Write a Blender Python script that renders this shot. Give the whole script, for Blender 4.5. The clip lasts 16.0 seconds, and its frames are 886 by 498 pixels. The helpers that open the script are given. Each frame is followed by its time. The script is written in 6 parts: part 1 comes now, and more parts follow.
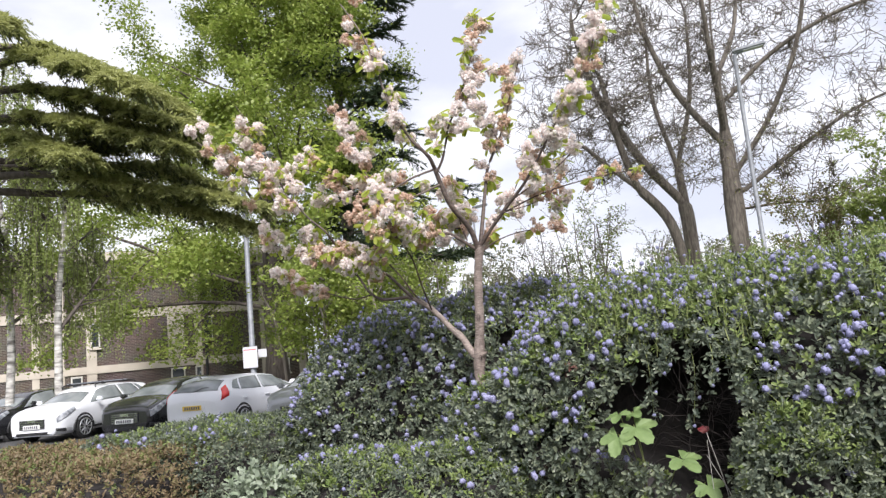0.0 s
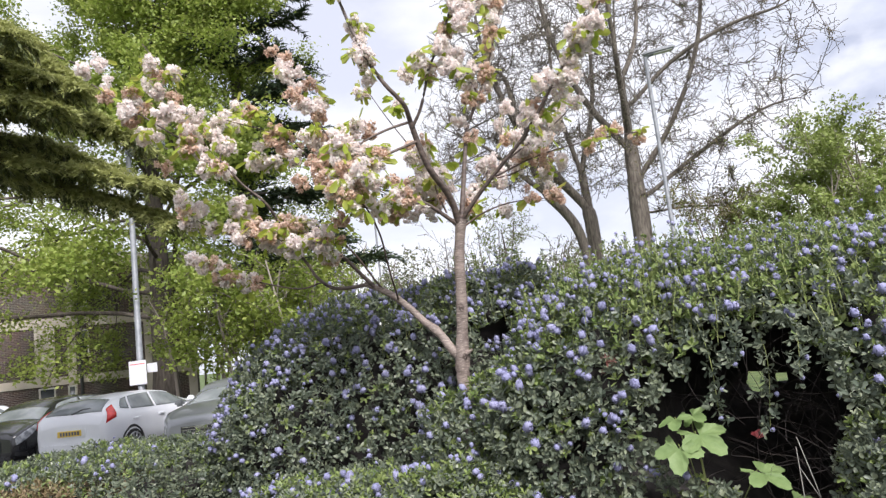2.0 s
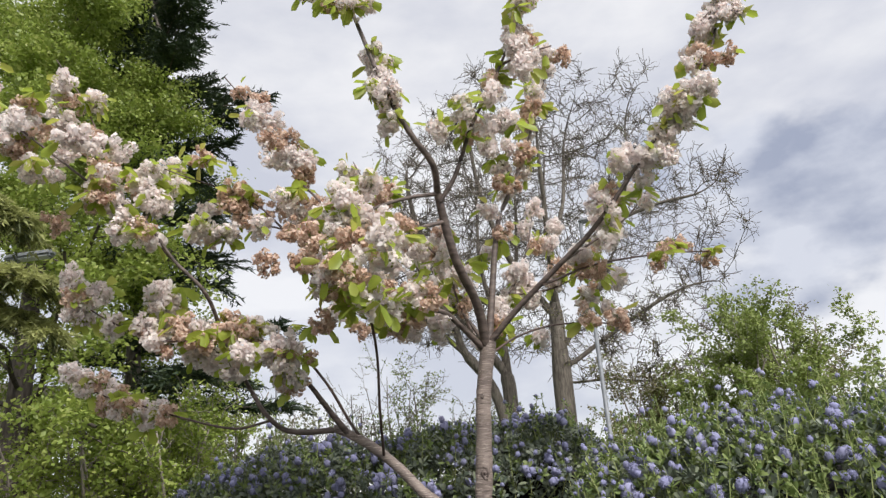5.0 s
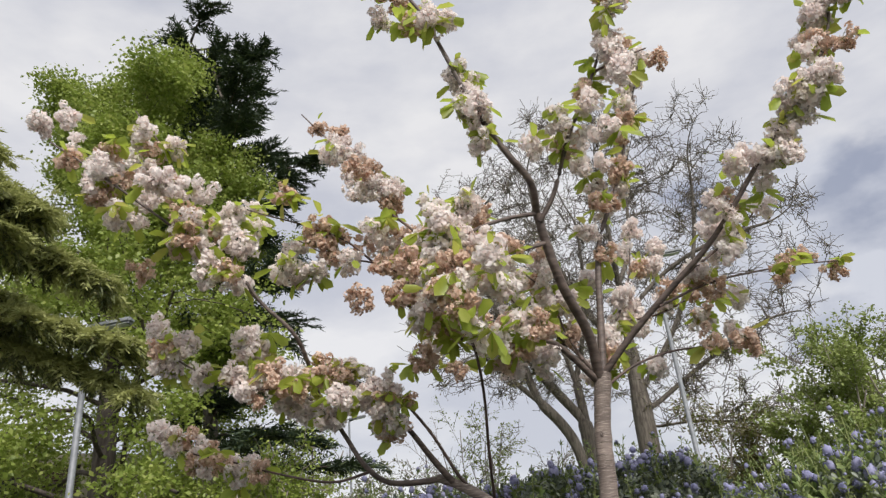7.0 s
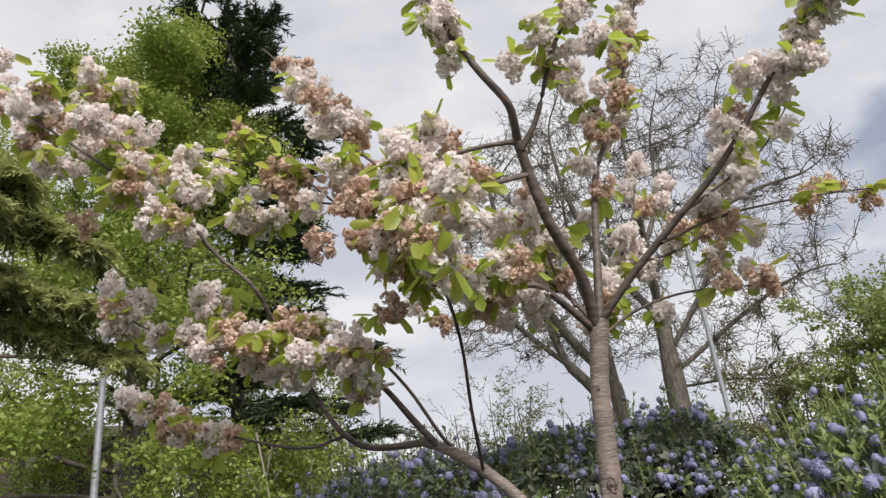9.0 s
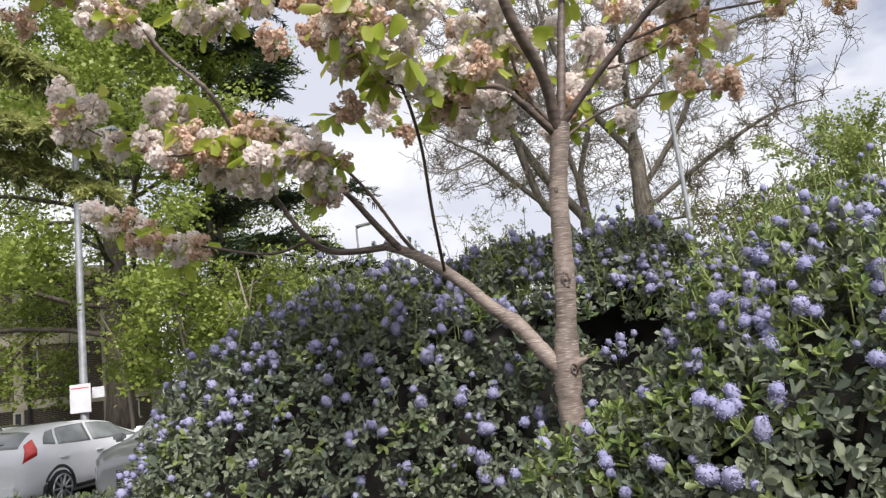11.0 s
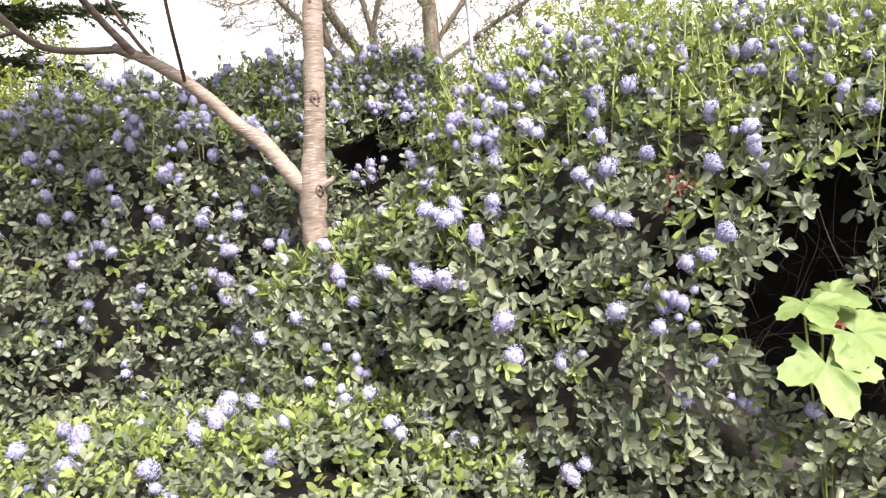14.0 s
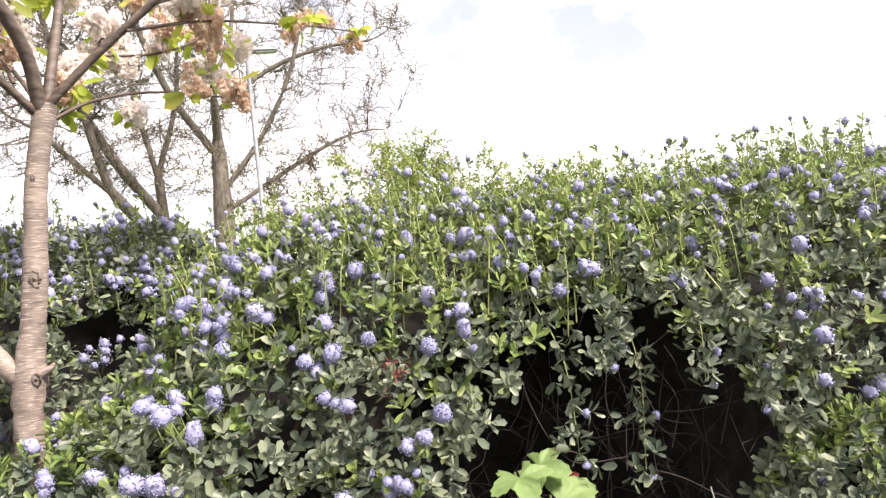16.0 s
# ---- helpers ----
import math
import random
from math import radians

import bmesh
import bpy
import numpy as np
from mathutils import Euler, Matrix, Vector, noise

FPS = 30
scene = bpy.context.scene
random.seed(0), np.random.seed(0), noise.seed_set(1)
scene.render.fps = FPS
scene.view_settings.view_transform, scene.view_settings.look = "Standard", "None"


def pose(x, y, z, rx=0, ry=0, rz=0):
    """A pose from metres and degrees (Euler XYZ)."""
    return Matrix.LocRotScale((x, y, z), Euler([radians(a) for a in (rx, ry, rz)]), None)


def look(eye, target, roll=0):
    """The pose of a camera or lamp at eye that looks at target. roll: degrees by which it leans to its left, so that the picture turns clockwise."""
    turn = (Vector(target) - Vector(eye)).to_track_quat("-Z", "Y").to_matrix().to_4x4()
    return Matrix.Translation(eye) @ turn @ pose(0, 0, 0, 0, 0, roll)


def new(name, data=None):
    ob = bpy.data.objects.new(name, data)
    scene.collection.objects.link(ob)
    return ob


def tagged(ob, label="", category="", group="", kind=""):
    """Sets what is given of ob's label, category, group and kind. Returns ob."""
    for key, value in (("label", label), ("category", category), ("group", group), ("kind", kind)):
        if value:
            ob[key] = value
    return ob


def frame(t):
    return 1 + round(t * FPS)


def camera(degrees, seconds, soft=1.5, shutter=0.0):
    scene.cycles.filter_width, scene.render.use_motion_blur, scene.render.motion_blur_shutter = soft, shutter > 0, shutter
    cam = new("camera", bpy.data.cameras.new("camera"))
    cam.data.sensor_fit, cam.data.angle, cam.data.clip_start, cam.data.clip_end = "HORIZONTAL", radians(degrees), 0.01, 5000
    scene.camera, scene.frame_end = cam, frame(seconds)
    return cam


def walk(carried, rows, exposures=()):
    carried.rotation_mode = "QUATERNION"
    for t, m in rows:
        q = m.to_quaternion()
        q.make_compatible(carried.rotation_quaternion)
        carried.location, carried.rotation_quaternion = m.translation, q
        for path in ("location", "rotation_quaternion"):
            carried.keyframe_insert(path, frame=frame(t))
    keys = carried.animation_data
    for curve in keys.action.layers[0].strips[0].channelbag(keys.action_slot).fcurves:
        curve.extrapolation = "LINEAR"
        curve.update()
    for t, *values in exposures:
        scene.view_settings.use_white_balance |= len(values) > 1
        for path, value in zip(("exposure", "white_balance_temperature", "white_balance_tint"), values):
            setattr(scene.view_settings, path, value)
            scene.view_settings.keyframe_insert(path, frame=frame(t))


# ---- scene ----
cam = camera(64.7, 16.0, soft=1.35)
PATH = [
    (0, (1.849, 0.561, 1.594), (1.303, 2.466, 1.865), -5.4),
    (0.5, (1.571, 0.775, 1.58), (1.08, 2.692, 1.871), -5.5),
    (1, (1.359, 1.126, 1.592), (0.926, 3.052, 1.916), -5.6),
    (1.5, (1.045, 1.458, 1.541), (0.711, 3.406, 1.849), -6.4),
    (2, (0.733, 1.779, 1.545), (0.495, 3.746, 1.815), -6.8),
    (2.5, (0.581, 2.205, 1.544), (0.431, 4.185, 1.782), -6.9),
    (3, (0.442, 2.581, 1.451), (0.389, 4.568, 1.673), -6.4),
    (3.1, (0.387, 2.644, 1.45), (0.372, 4.632, 1.666), -6.5),
    (3.5, (0.083, 2.863, 1.491), (0.274, 4.837, 1.746), -6.6),
    (4, (0.015, 3.157, 1.581), (0.203, 5.1, 2.019), -6.0),
    (4.5, (0.001, 3.42, 1.662), (0.093, 5.327, 2.259), -3.9),
    (5, (-0.222, 3.569, 1.684), (-0.14, 5.445, 2.372), -3.9),
    (5.2, (-0.289, 3.652, 1.664), (-0.236, 5.512, 2.397), -3.1),
    (7.3, (-0.449, 3.98, 1.706), (-0.54, 5.795, 2.543), -6.2),
    (7.5, (-0.452, 4.055, 1.738), (-0.544, 5.872, 2.57), -6.6),
    (8, (-0.326, 4.207, 1.722), (-0.476, 6.016, 2.562), -6.2),
    (8.2, (-0.285, 4.259, 1.717), (-0.452, 6.068, 2.554), -6.1),
    (10.3, (-0.166, 4.408, 1.617), (-0.337, 6.336, 2.119), -7.4),
    (10.5, (-0.153, 4.413, 1.581), (-0.331, 6.352, 2.038), -7.3),
    (11, (-0.16, 4.428, 1.518), (-0.329, 6.394, 1.844), -7.0),
    (11.5, (-0.175, 4.435, 1.457), (-0.322, 6.419, 1.663), -6.4),
    (12, (-0.176, 4.44, 1.417), (-0.291, 6.435, 1.498), -6.0),
    (12.5, (-0.161, 4.462, 1.353), (-0.216, 6.461, 1.323), -5.5),
    (13, (-0.106, 4.518, 1.304), (-0.062, 6.514, 1.183), -5.0),
    (13.5, (-0.048, 4.516, 1.304), (0.152, 6.499, 1.139), -4.9),
    (14, (0.017, 4.504, 1.339), (0.39, 6.463, 1.197), -5.2),
    (14.5, (0.07, 4.49, 1.375), (0.609, 6.414, 1.301), -5.7),
    (15, (0.126, 4.456, 1.422), (0.81, 6.336, 1.43), -6.3),
    (15.5, (0.178, 4.408, 1.457), (0.987, 6.234, 1.565), -6.9),
    (16, (0.256, 4.372, 1.473), (1.191, 6.13, 1.662), -7.4),
]
walk(cam, [(t, look(eye, target, roll)) for t, eye, target, roll in PATH],
     exposures=[(0, 0.35, 6250, 13), (3, 0.39, 6250, 13), (4, 0.3, 6250, 13), (5, -0.02, 6400, 10), (8, -0.16, 6500, 10), (11, 0.24, 6500, 11), (12.5, 0.78, 6800, 12), (13.5, 1.26, 7050, 13),
                (14.5, 1.46, 7100, 14), (16, 1.16, 7000, 14)])

# ---- world and sun ----
world = bpy.data.worlds.new("sky")
scene.world = world
world.use_nodes = True
wn, wl = world.node_tree.nodes, world.node_tree.links
wn.clear()
w_out, w_bg = wn.new("ShaderNodeOutputWorld"), wn.new("ShaderNodeBackground")
w_sky = wn.new("ShaderNodeTexSky")
w_sky.sky_type, w_sky.sun_disc = "NISHITA", False
w_sky.sun_elevation, w_sky.sun_rotation = radians(45), radians(155)
w_tc, w_map = wn.new("ShaderNodeTexCoord"), wn.new("ShaderNodeMapping")
w_map.inputs["Scale"].default_value = (1.6, 1.6, 3.6)
w_map.inputs["Location"].default_value = (2.35, 0.2, 1.4)
w_noise = wn.new("ShaderNodeTexNoise")
w_noise.inputs["Scale"].default_value, w_noise.inputs["Detail"].default_value = 1.7, 7.0
w_noise.inputs["Roughness"].default_value = 0.52
w_ramp = wn.new("ShaderNodeValToRGB")
w_ramp.color_ramp.elements[0].position, w_ramp.color_ramp.elements[1].position = 0.38, 0.58
w_ramp.color_ramp.elements[0].color = (0.69, 0.705, 0.785, 1)
w_ramp.color_ramp.elements[1].color = (1.0, 0.99, 1.0, 1)
w_scale = wn.new("ShaderNodeVectorMath")
w_scale.operation = "SCALE"
w_scale.inputs["Scale"].default_value = 0.10
w_mix = wn.new("ShaderNodeMix")
w_mix.data_type = "RGBA"
w_mix.inputs["Factor"].default_value = 0.88
wl.new(w_tc.outputs["Generated"], w_map.inputs["Vector"])
wl.new(w_map.outputs["Vector"], w_noise.inputs["Vector"])
wl.new(w_noise.outputs["Fac"], w_ramp.inputs["Fac"])
wl.new(w_sky.outputs["Color"], w_scale.inputs[0])
wl.new(w_scale.outputs["Vector"], w_mix.inputs["A"])
wl.new(w_ramp.outputs["Color"], w_mix.inputs["B"])
# a heavier grey-blue cloud bank low in the north-east
w_off, w_flat, w_len = wn.new("ShaderNodeVectorMath"), wn.new("ShaderNodeVectorMath"), wn.new("ShaderNodeVectorMath")
w_off.operation, w_flat.operation, w_len.operation = "SUBTRACT", "MULTIPLY", "LENGTH"
w_off.inputs[1].default_value, w_flat.inputs[1].default_value = (0.55, 0.77, 0.325), (1.0, 1.0, 2.8)
w_ragged = wn.new("ShaderNodeTexNoise")
w_ragged.inputs["Scale"].default_value, w_ragged.inputs["Detail"].default_value = 5.5, 7.0
w_lift = wn.new("ShaderNodeMapping")
w_lift.inputs["Scale"].default_value = (1.0, 1.0, 1.7)
w_edge = wn.new("ShaderNodeMath")
w_edge.operation, w_edge.inputs[2].default_value = "MULTIPLY_ADD", -0.56
w_edge.inputs[1].default_value = 1.15
w_sum = wn.new("ShaderNodeMath")
w_bank = wn.new("ShaderNodeMapRange")
w_bank.interpolation_type = "SMOOTHSTEP"
for w_name, w_value in (("From Min", 0.40), ("From Max", 0.17), ("To Min", 0.0), ("To Max", 0.88)):
    w_bank.inputs[w_name].default_value = w_value
w_dark = wn.new("ShaderNodeMix")
w_dark.data_type = "RGBA"
w_fold, w_folds = wn.new("ShaderNodeTexNoise"), wn.new("ShaderNodeValToRGB")
w_fold.inputs["Scale"].default_value, w_fold.inputs["Detail"].default_value = 8.0, 6.0
w_folds.color_ramp.elements[0].position, w_folds.color_ramp.elements[1].position = 0.40, 0.64
w_folds.color_ramp.elements[0].color, w_folds.color_ramp.elements[1].color = (0.335, 0.38, 0.51, 1), (0.68, 0.71, 0.80, 1)
wl.new(w_tc.outputs["Generated"], w_off.inputs[0])
wl.new(w_off.outputs["Vector"], w_flat.inputs[0])
wl.new(w_flat.outputs["Vector"], w_len.inputs[0])
wl.new(w_tc.outputs["Generated"], w_lift.inputs["Vector"])
wl.new(w_lift.outputs["Vector"], w_ragged.inputs["Vector"])
wl.new(w_ragged.outputs["Fac"], w_edge.inputs[0])
wl.new(w_len.outputs["Value"], w_sum.inputs[0])
wl.new(w_edge.outputs["Value"], w_sum.inputs[1])
wl.new(w_sum.outputs["Value"], w_bank.inputs["Value"])
wl.new(w_lift.outputs["Vector"], w_fold.inputs["Vector"])
wl.new(w_fold.outputs["Fac"], w_folds.inputs["Fac"])
wl.new(w_folds.outputs["Color"], w_dark.inputs["B"])
wl.new(w_bank.outputs["Result"], w_dark.inputs["Factor"])
wl.new(w_mix.outputs["Result"], w_dark.inputs["A"])
wl.new(w_dark.outputs["Result"], w_bg.inputs["Color"])
w_bg.inputs["Strength"].default_value = 1.0
wl.new(w_bg.outputs["Background"], w_out.inputs["Surface"])

sun = new("sun", bpy.data.lights.new("sun", "SUN"))
sun.data.energy, sun.data.angle, sun.data.color = 4.8, radians(16), (1.0, 0.96, 0.9)
sun.matrix_world = look((5, -11, 12), (0, 0, 0))


# ---- materials ----
def material(name, low, high, rough=0.6, scale=6.0, bump=0.0, metal=0.0, island=0.0, island_colour=None,
             through_light=0.0, detail=5.0, gloss=0.5, stretch=(1, 1, 1), per_object=0.0, coat=0.0, fine=0.0):
    """Two-tone procedural surface: noise between low and high, a second tone by island or by object, optional relief."""
    m = bpy.data.materials.new(name)
    m.use_nodes = True
    n, l = m.node_tree.nodes, m.node_tree.links
    p = n["Principled BSDF"]
    tc, mp = n.new("ShaderNodeTexCoord"), n.new("ShaderNodeMapping")
    mp.inputs["Scale"].default_value = stretch
    l.new(tc.outputs["Object"], mp.inputs["Vector"])
    nz = n.new("ShaderNodeTexNoise")
    nz.inputs["Scale"].default_value, nz.inputs["Detail"].default_value = scale, detail
    l.new(mp.outputs["Vector"], nz.inputs["Vector"])
    rp = n.new("ShaderNodeValToRGB")
    rp.color_ramp.elements[0].position, rp.color_ramp.elements[1].position = 0.35, 0.65
    rp.color_ramp.elements[0].color, rp.color_ramp.elements[1].color = (*low, 1), (*high, 1)
    l.new(nz.outputs["Fac"], rp.inputs["Fac"])
    colour = rp.outputs["Color"]
    if island_colour:
        mx = n.new("ShaderNodeMix")
        mx.data_type = "RGBA"
        geo = n.new("ShaderNodeObjectInfo" if per_object else "ShaderNodeNewGeometry")
        rnd = geo.outputs["Random"] if per_object else geo.outputs["Random Per Island"]
        mr = n.new("ShaderNodeMapRange")
        mr.inputs["From Min"].default_value = 1.0 - (per_object or island)
        l.new(rnd, mr.inputs["Value"])
        l.new(mr.outputs["Result"], mx.inputs["Factor"])
        l.new(colour, mx.inputs["A"])
        mx.inputs["B"].default_value = (*island_colour, 1)
        colour = mx.outputs["Result"]
    l.new(colour, p.inputs["Base Color"])
    p.inputs["Roughness"].default_value, p.inputs["Metallic"].default_value = rough, metal
    p.inputs["Specular IOR Level"].default_value = gloss
    p.inputs["Coat Weight"].default_value = coat
    if bump:
        bp = n.new("ShaderNodeBump")
        bp.inputs["Strength"].default_value, bp.inputs["Distance"].default_value = bump, 0.02
        src = nz.outputs["Fac"]
        if fine:
            n2 = n.new("ShaderNodeTexNoise")
            n2.inputs["Scale"].default_value = fine
            l.new(mp.outputs["Vector"], n2.inputs["Vector"])
            src = n2.outputs["Fac"]
        l.new(src, bp.inputs["Height"])
        l.new(bp.outputs["Normal"], p.inputs["Normal"])
    if through_light:
        tr, ms = n.new("ShaderNodeBsdfTranslucent"), n.new("ShaderNodeMixShader")
        ms.inputs["Fac"].default_value = through_light
        l.new(colour, tr.inputs["Color"])
        l.new(p.outputs["BSDF"], ms.inputs[1])
        l.new(tr.outputs["BSDF"], ms.inputs[2])
        l.new(ms.outputs["Shader"], n["Material Output"].inputs["Surface"])
    return m


M_LEAF = material("hedge_leaf", (0.082, 0.105, 0.077), (0.134, 0.160, 0.114), 0.40, 3.0, island=0.55,
                  island_colour=(0.226, 0.252, 0.164), through_light=0.2, gloss=0.4)
M_LEAF_NEW = material("young_hedge_leaf", (0.175, 0.23, 0.065), (0.26, 0.315, 0.11), 0.5, 3.0, island=0.5,
                      island_colour=(0.12, 0.185, 0.05), through_light=0.3)
M_TWIG = material("hedge_twig", (0.03, 0.021, 0.016), (0.07, 0.048, 0.034), 0.85, 20)
# darker copy of the twig colour, for stems dim in the hollow's shade
M_TWIG_SHADED = material("shaded_twig", (0.02, 0.016, 0.015), (0.048, 0.037, 0.034), 0.9, 20)
M_STEM = material("green_stem", (0.16, 0.2, 0.06), (0.24, 0.26, 0.1), 0.7, 12)
# near-black base colour carries the shade deep inside the shrubs
M_CORE = material("hedge_inside_shade", (0.018, 0.016, 0.016), (0.042, 0.036, 0.035), 0.98, 9, bump=0.6)
M_BLUE = material("blue_floret", (0.245, 0.247, 0.405), (0.315, 0.315, 0.48), 0.95, 30, island=0.4,
                  island_colour=(0.335, 0.33, 0.49), gloss=0.05, through_light=0.1)
M_PALE_LEAF = material("pale_grey_green_leaf", (0.24, 0.29, 0.21), (0.34, 0.385, 0.29), 0.55, 4.0, island=0.4,
                       island_colour=(0.20, 0.26, 0.15), through_light=0.25)
M_BROWN_LEAF = material("brown_hedge_leaf", (0.13, 0.092, 0.05), (0.235, 0.17, 0.095), 0.6, 2.0, island=0.45,
                        island_colour=(0.19, 0.185, 0.075), through_light=0.15)
M_RED_LEAF = material("withered_red_leaf", (0.085, 0.026, 0.02), (0.14, 0.042, 0.032), 0.6, 6, island=0.6,
                      island_colour=(0.08, 0.05, 0.03))
M_BIG_LEAF = material("broad_leaf", (0.14, 0.215, 0.07), (0.215, 0.295, 0.115), 0.6, 9, bump=0.3, through_light=0.3, fine=30)
M_PETAL = material("white_petal", (0.84, 0.76, 0.74), (0.93, 0.89, 0.87), 0.7, 14, island=0.3,
                   island_colour=(0.86, 0.73, 0.69), through_light=0.5, gloss=0.15)
M_PETAL_OLD = material("faded_petal", (0.66, 0.48, 0.38), (0.80, 0.65, 0.55), 0.7, 14, island=0.35,
                       island_colour=(0.54, 0.35, 0.25), through_light=0.4, gloss=0.15)
M_CHERRY_LEAF = material("cherry_leaf", (0.32, 0.41, 0.05), (0.45, 0.52, 0.095), 0.45, 8, island=0.35,
                         island_colour=(0.47, 0.45, 0.11), through_light=0.6)
M_CHERRY_LIMB = material("cherry_limb", (0.06, 0.043, 0.038), (0.15, 0.113, 0.098), 0.6, 6.0, bump=0.3, stretch=(2, 2, 8), detail=8)
M_CHERRY_TWIG = material("cherry_twig", (0.055, 0.035, 0.03), (0.13, 0.085, 0.07), 0.6, 9.0, bump=0.3)
M_BARK = material("grey_bark", (0.085, 0.07, 0.06), (0.19, 0.165, 0.14), 0.9, 4.0, bump=0.8, stretch=(3, 3, 0.6), detail=8)
M_DARK_BARK = material("dark_bark", (0.06, 0.048, 0.042), (0.13, 0.108, 0.095), 0.9, 4.0, bump=0.8, stretch=(3, 3, 0.6), detail=8)
M_BIRCH_BARK = material("birch_bark", (0.12, 0.11, 0.1), (0.62, 0.6, 0.56), 0.7, 3.0, bump=0.3, stretch=(1, 1, 3))
M_LIME_LEAF = material("lime_leaf", (0.185, 0.25, 0.042), (0.295, 0.37, 0.075), 0.5, 0.7, island=0.4,
                       island_colour=(0.39, 0.43, 0.12), through_light=0.45)
M_BIRCH_LEAF = material("birch_leaf", (0.20, 0.26, 0.06), (0.30, 0.36, 0.11), 0.5, 0.8, island=0.4,
                        island_colour=(0.30, 0.33, 0.13), through_light=0.4)
M_BUD = material("opening_bud", (0.13, 0.10, 0.05), (0.22, 0.2, 0.08), 0.7, 1.0, island=0.45,
                 island_colour=(0.2, 0.26, 0.07), through_light=0.3)
M_NEEDLE = material("dark_needle", (0.018, 0.032, 0.018), (0.04, 0.065, 0.03), 0.6, 0.8, island=0.3,
                    island_colour=(0.075, 0.10, 0.035), through_light=0.1)
# dark needle tone that paints the shaded underside of the boughs
M_NEEDLE_SHADED = material("shaded_conifer_needle", (0.075, 0.095, 0.032), (0.13, 0.15, 0.05), 0.65, 1.0, island=0.35,
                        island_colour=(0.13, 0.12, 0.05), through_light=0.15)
M_NEEDLE_NEAR = material("yellow_green_needle", (0.28, 0.30, 0.105), (0.40, 0.42, 0.16), 0.6, 1.0, island=0.45,
                         island_colour=(0.45, 0.46, 0.19), through_light=0.45)
M_ASPHALT = material("asphalt", (0.045, 0.045, 0.047), (0.075, 0.073, 0.072), 0.9, 1.5, bump=0.4, fine=90)
M_GRASS = material("grass", (0.05, 0.085, 0.02), (0.1, 0.13, 0.035), 0.9, 2.0, bump=0.8, fine=60)
M_SOIL = material("soil", (0.035, 0.026, 0.018), (0.075, 0.055, 0.038), 0.95, 6.0, bump=0.8, fine=40)
M_KERB = material("kerb_concrete", (0.3, 0.29, 0.27), (0.42, 0.4, 0.37), 0.85, 4.0, bump=0.3, fine=60)
M_BAND = material("pale_concrete", (0.45, 0.395, 0.335), (0.57, 0.51, 0.44), 0.8, 0.9, bump=0.2)
M_WINDOW_FRAME = material("white_window_paint", (0.5, 0.48, 0.44), (0.6, 0.58, 0.54), 0.5, 5)
M_PANE = material("window_glass", (0.03, 0.035, 0.04), (0.05, 0.055, 0.06), 0.06, 1.0, gloss=0.8)
M_PIPE = material("black_pipe", (0.015, 0.015, 0.017), (0.03, 0.03, 0.032), 0.5, 5)
M_STEEL = material("galvanised_steel", (0.17, 0.18, 0.20), (0.25, 0.26, 0.28), 0.55, 7.0, metal=0.2, bump=0.1)
M_SIGN = material("white_sign", (0.56, 0.56, 0.60), (0.64, 0.64, 0.68), 0.4, 4)
M_SIGN_BAR = material("sign_print", (0.08, 0.08, 0.1), (0.14, 0.14, 0.16), 0.6, 4)
M_LAMP_GLASS = material("lamp_glass", (0.5, 0.51, 0.52), (0.62, 0.63, 0.64), 0.25, 3)
M_TYRE = material("tyre_rubber", (0.012, 0.012, 0.013), (0.03, 0.03, 0.03), 0.85, 20)
M_RIM = material("alloy_rim", (0.42, 0.43, 0.45), (0.55, 0.56, 0.58), 0.3, 9, metal=0.8)
M_CAR_WHITE = material("white_car_paint", (0.70, 0.71, 0.74), (0.78, 0.79, 0.82), 0.28, 1.2, coat=0.7)
M_CAR_BLACK = material("black_car_paint", (0.010, 0.010, 0.012), (0.02, 0.02, 0.023), 0.25, 1.2, coat=0.8)
M_CAR_GREY = material("grey_car_paint", (0.16, 0.17, 0.18), (0.22, 0.23, 0.245), 0.3, 1.2, coat=0.7, metal=0.3)
# mottled grey base colour stands in for sky and trees mirrored in the glass
M_CAR_GLASS = material("car_glass", (0.13, 0.145, 0.15), (0.28, 0.30, 0.30), 0.06, 1.6, gloss=0.7)
M_TRIM = material("black_trim", (0.012, 0.012, 0.013), (0.028, 0.028, 0.03), 0.55, 8)
M_CHROME = material("chrome", (0.6, 0.61, 0.62), (0.7, 0.71, 0.72), 0.15, 8, metal=1.0)
M_HEADLIGHT = material("headlight", (0.16, 0.17, 0.19), (0.5, 0.52, 0.55), 0.12, 12, gloss=0.7)
M_TAIL = material("red_tail_light", (0.5, 0.02, 0.02), (0.7, 0.05, 0.04), 0.15, 12, gloss=0.8)
M_WRAPPER = material("red_plastic", (0.5, 0.05, 0.07), (0.7, 0.2, 0.2), 0.35, 14)
M_PLATE_WHITE = material("white_plate", (0.7, 0.7, 0.68), (0.76, 0.76, 0.74), 0.45, 8)
M_PLATE_YELLOW = material("yellow_plate", (0.72, 0.5, 0.06), (0.78, 0.56, 0.09), 0.45, 8)
M_FAR = material("far_foliage", (0.13, 0.15, 0.075), (0.22, 0.23, 0.12), 0.8, 0.4, island=0.5,
                 island_colour=(0.28, 0.27, 0.2), through_light=0.3)
M_FAR_TWIG = material("far_twig", (0.2, 0.17, 0.15), (0.3, 0.26, 0.23), 0.9, 0.5)


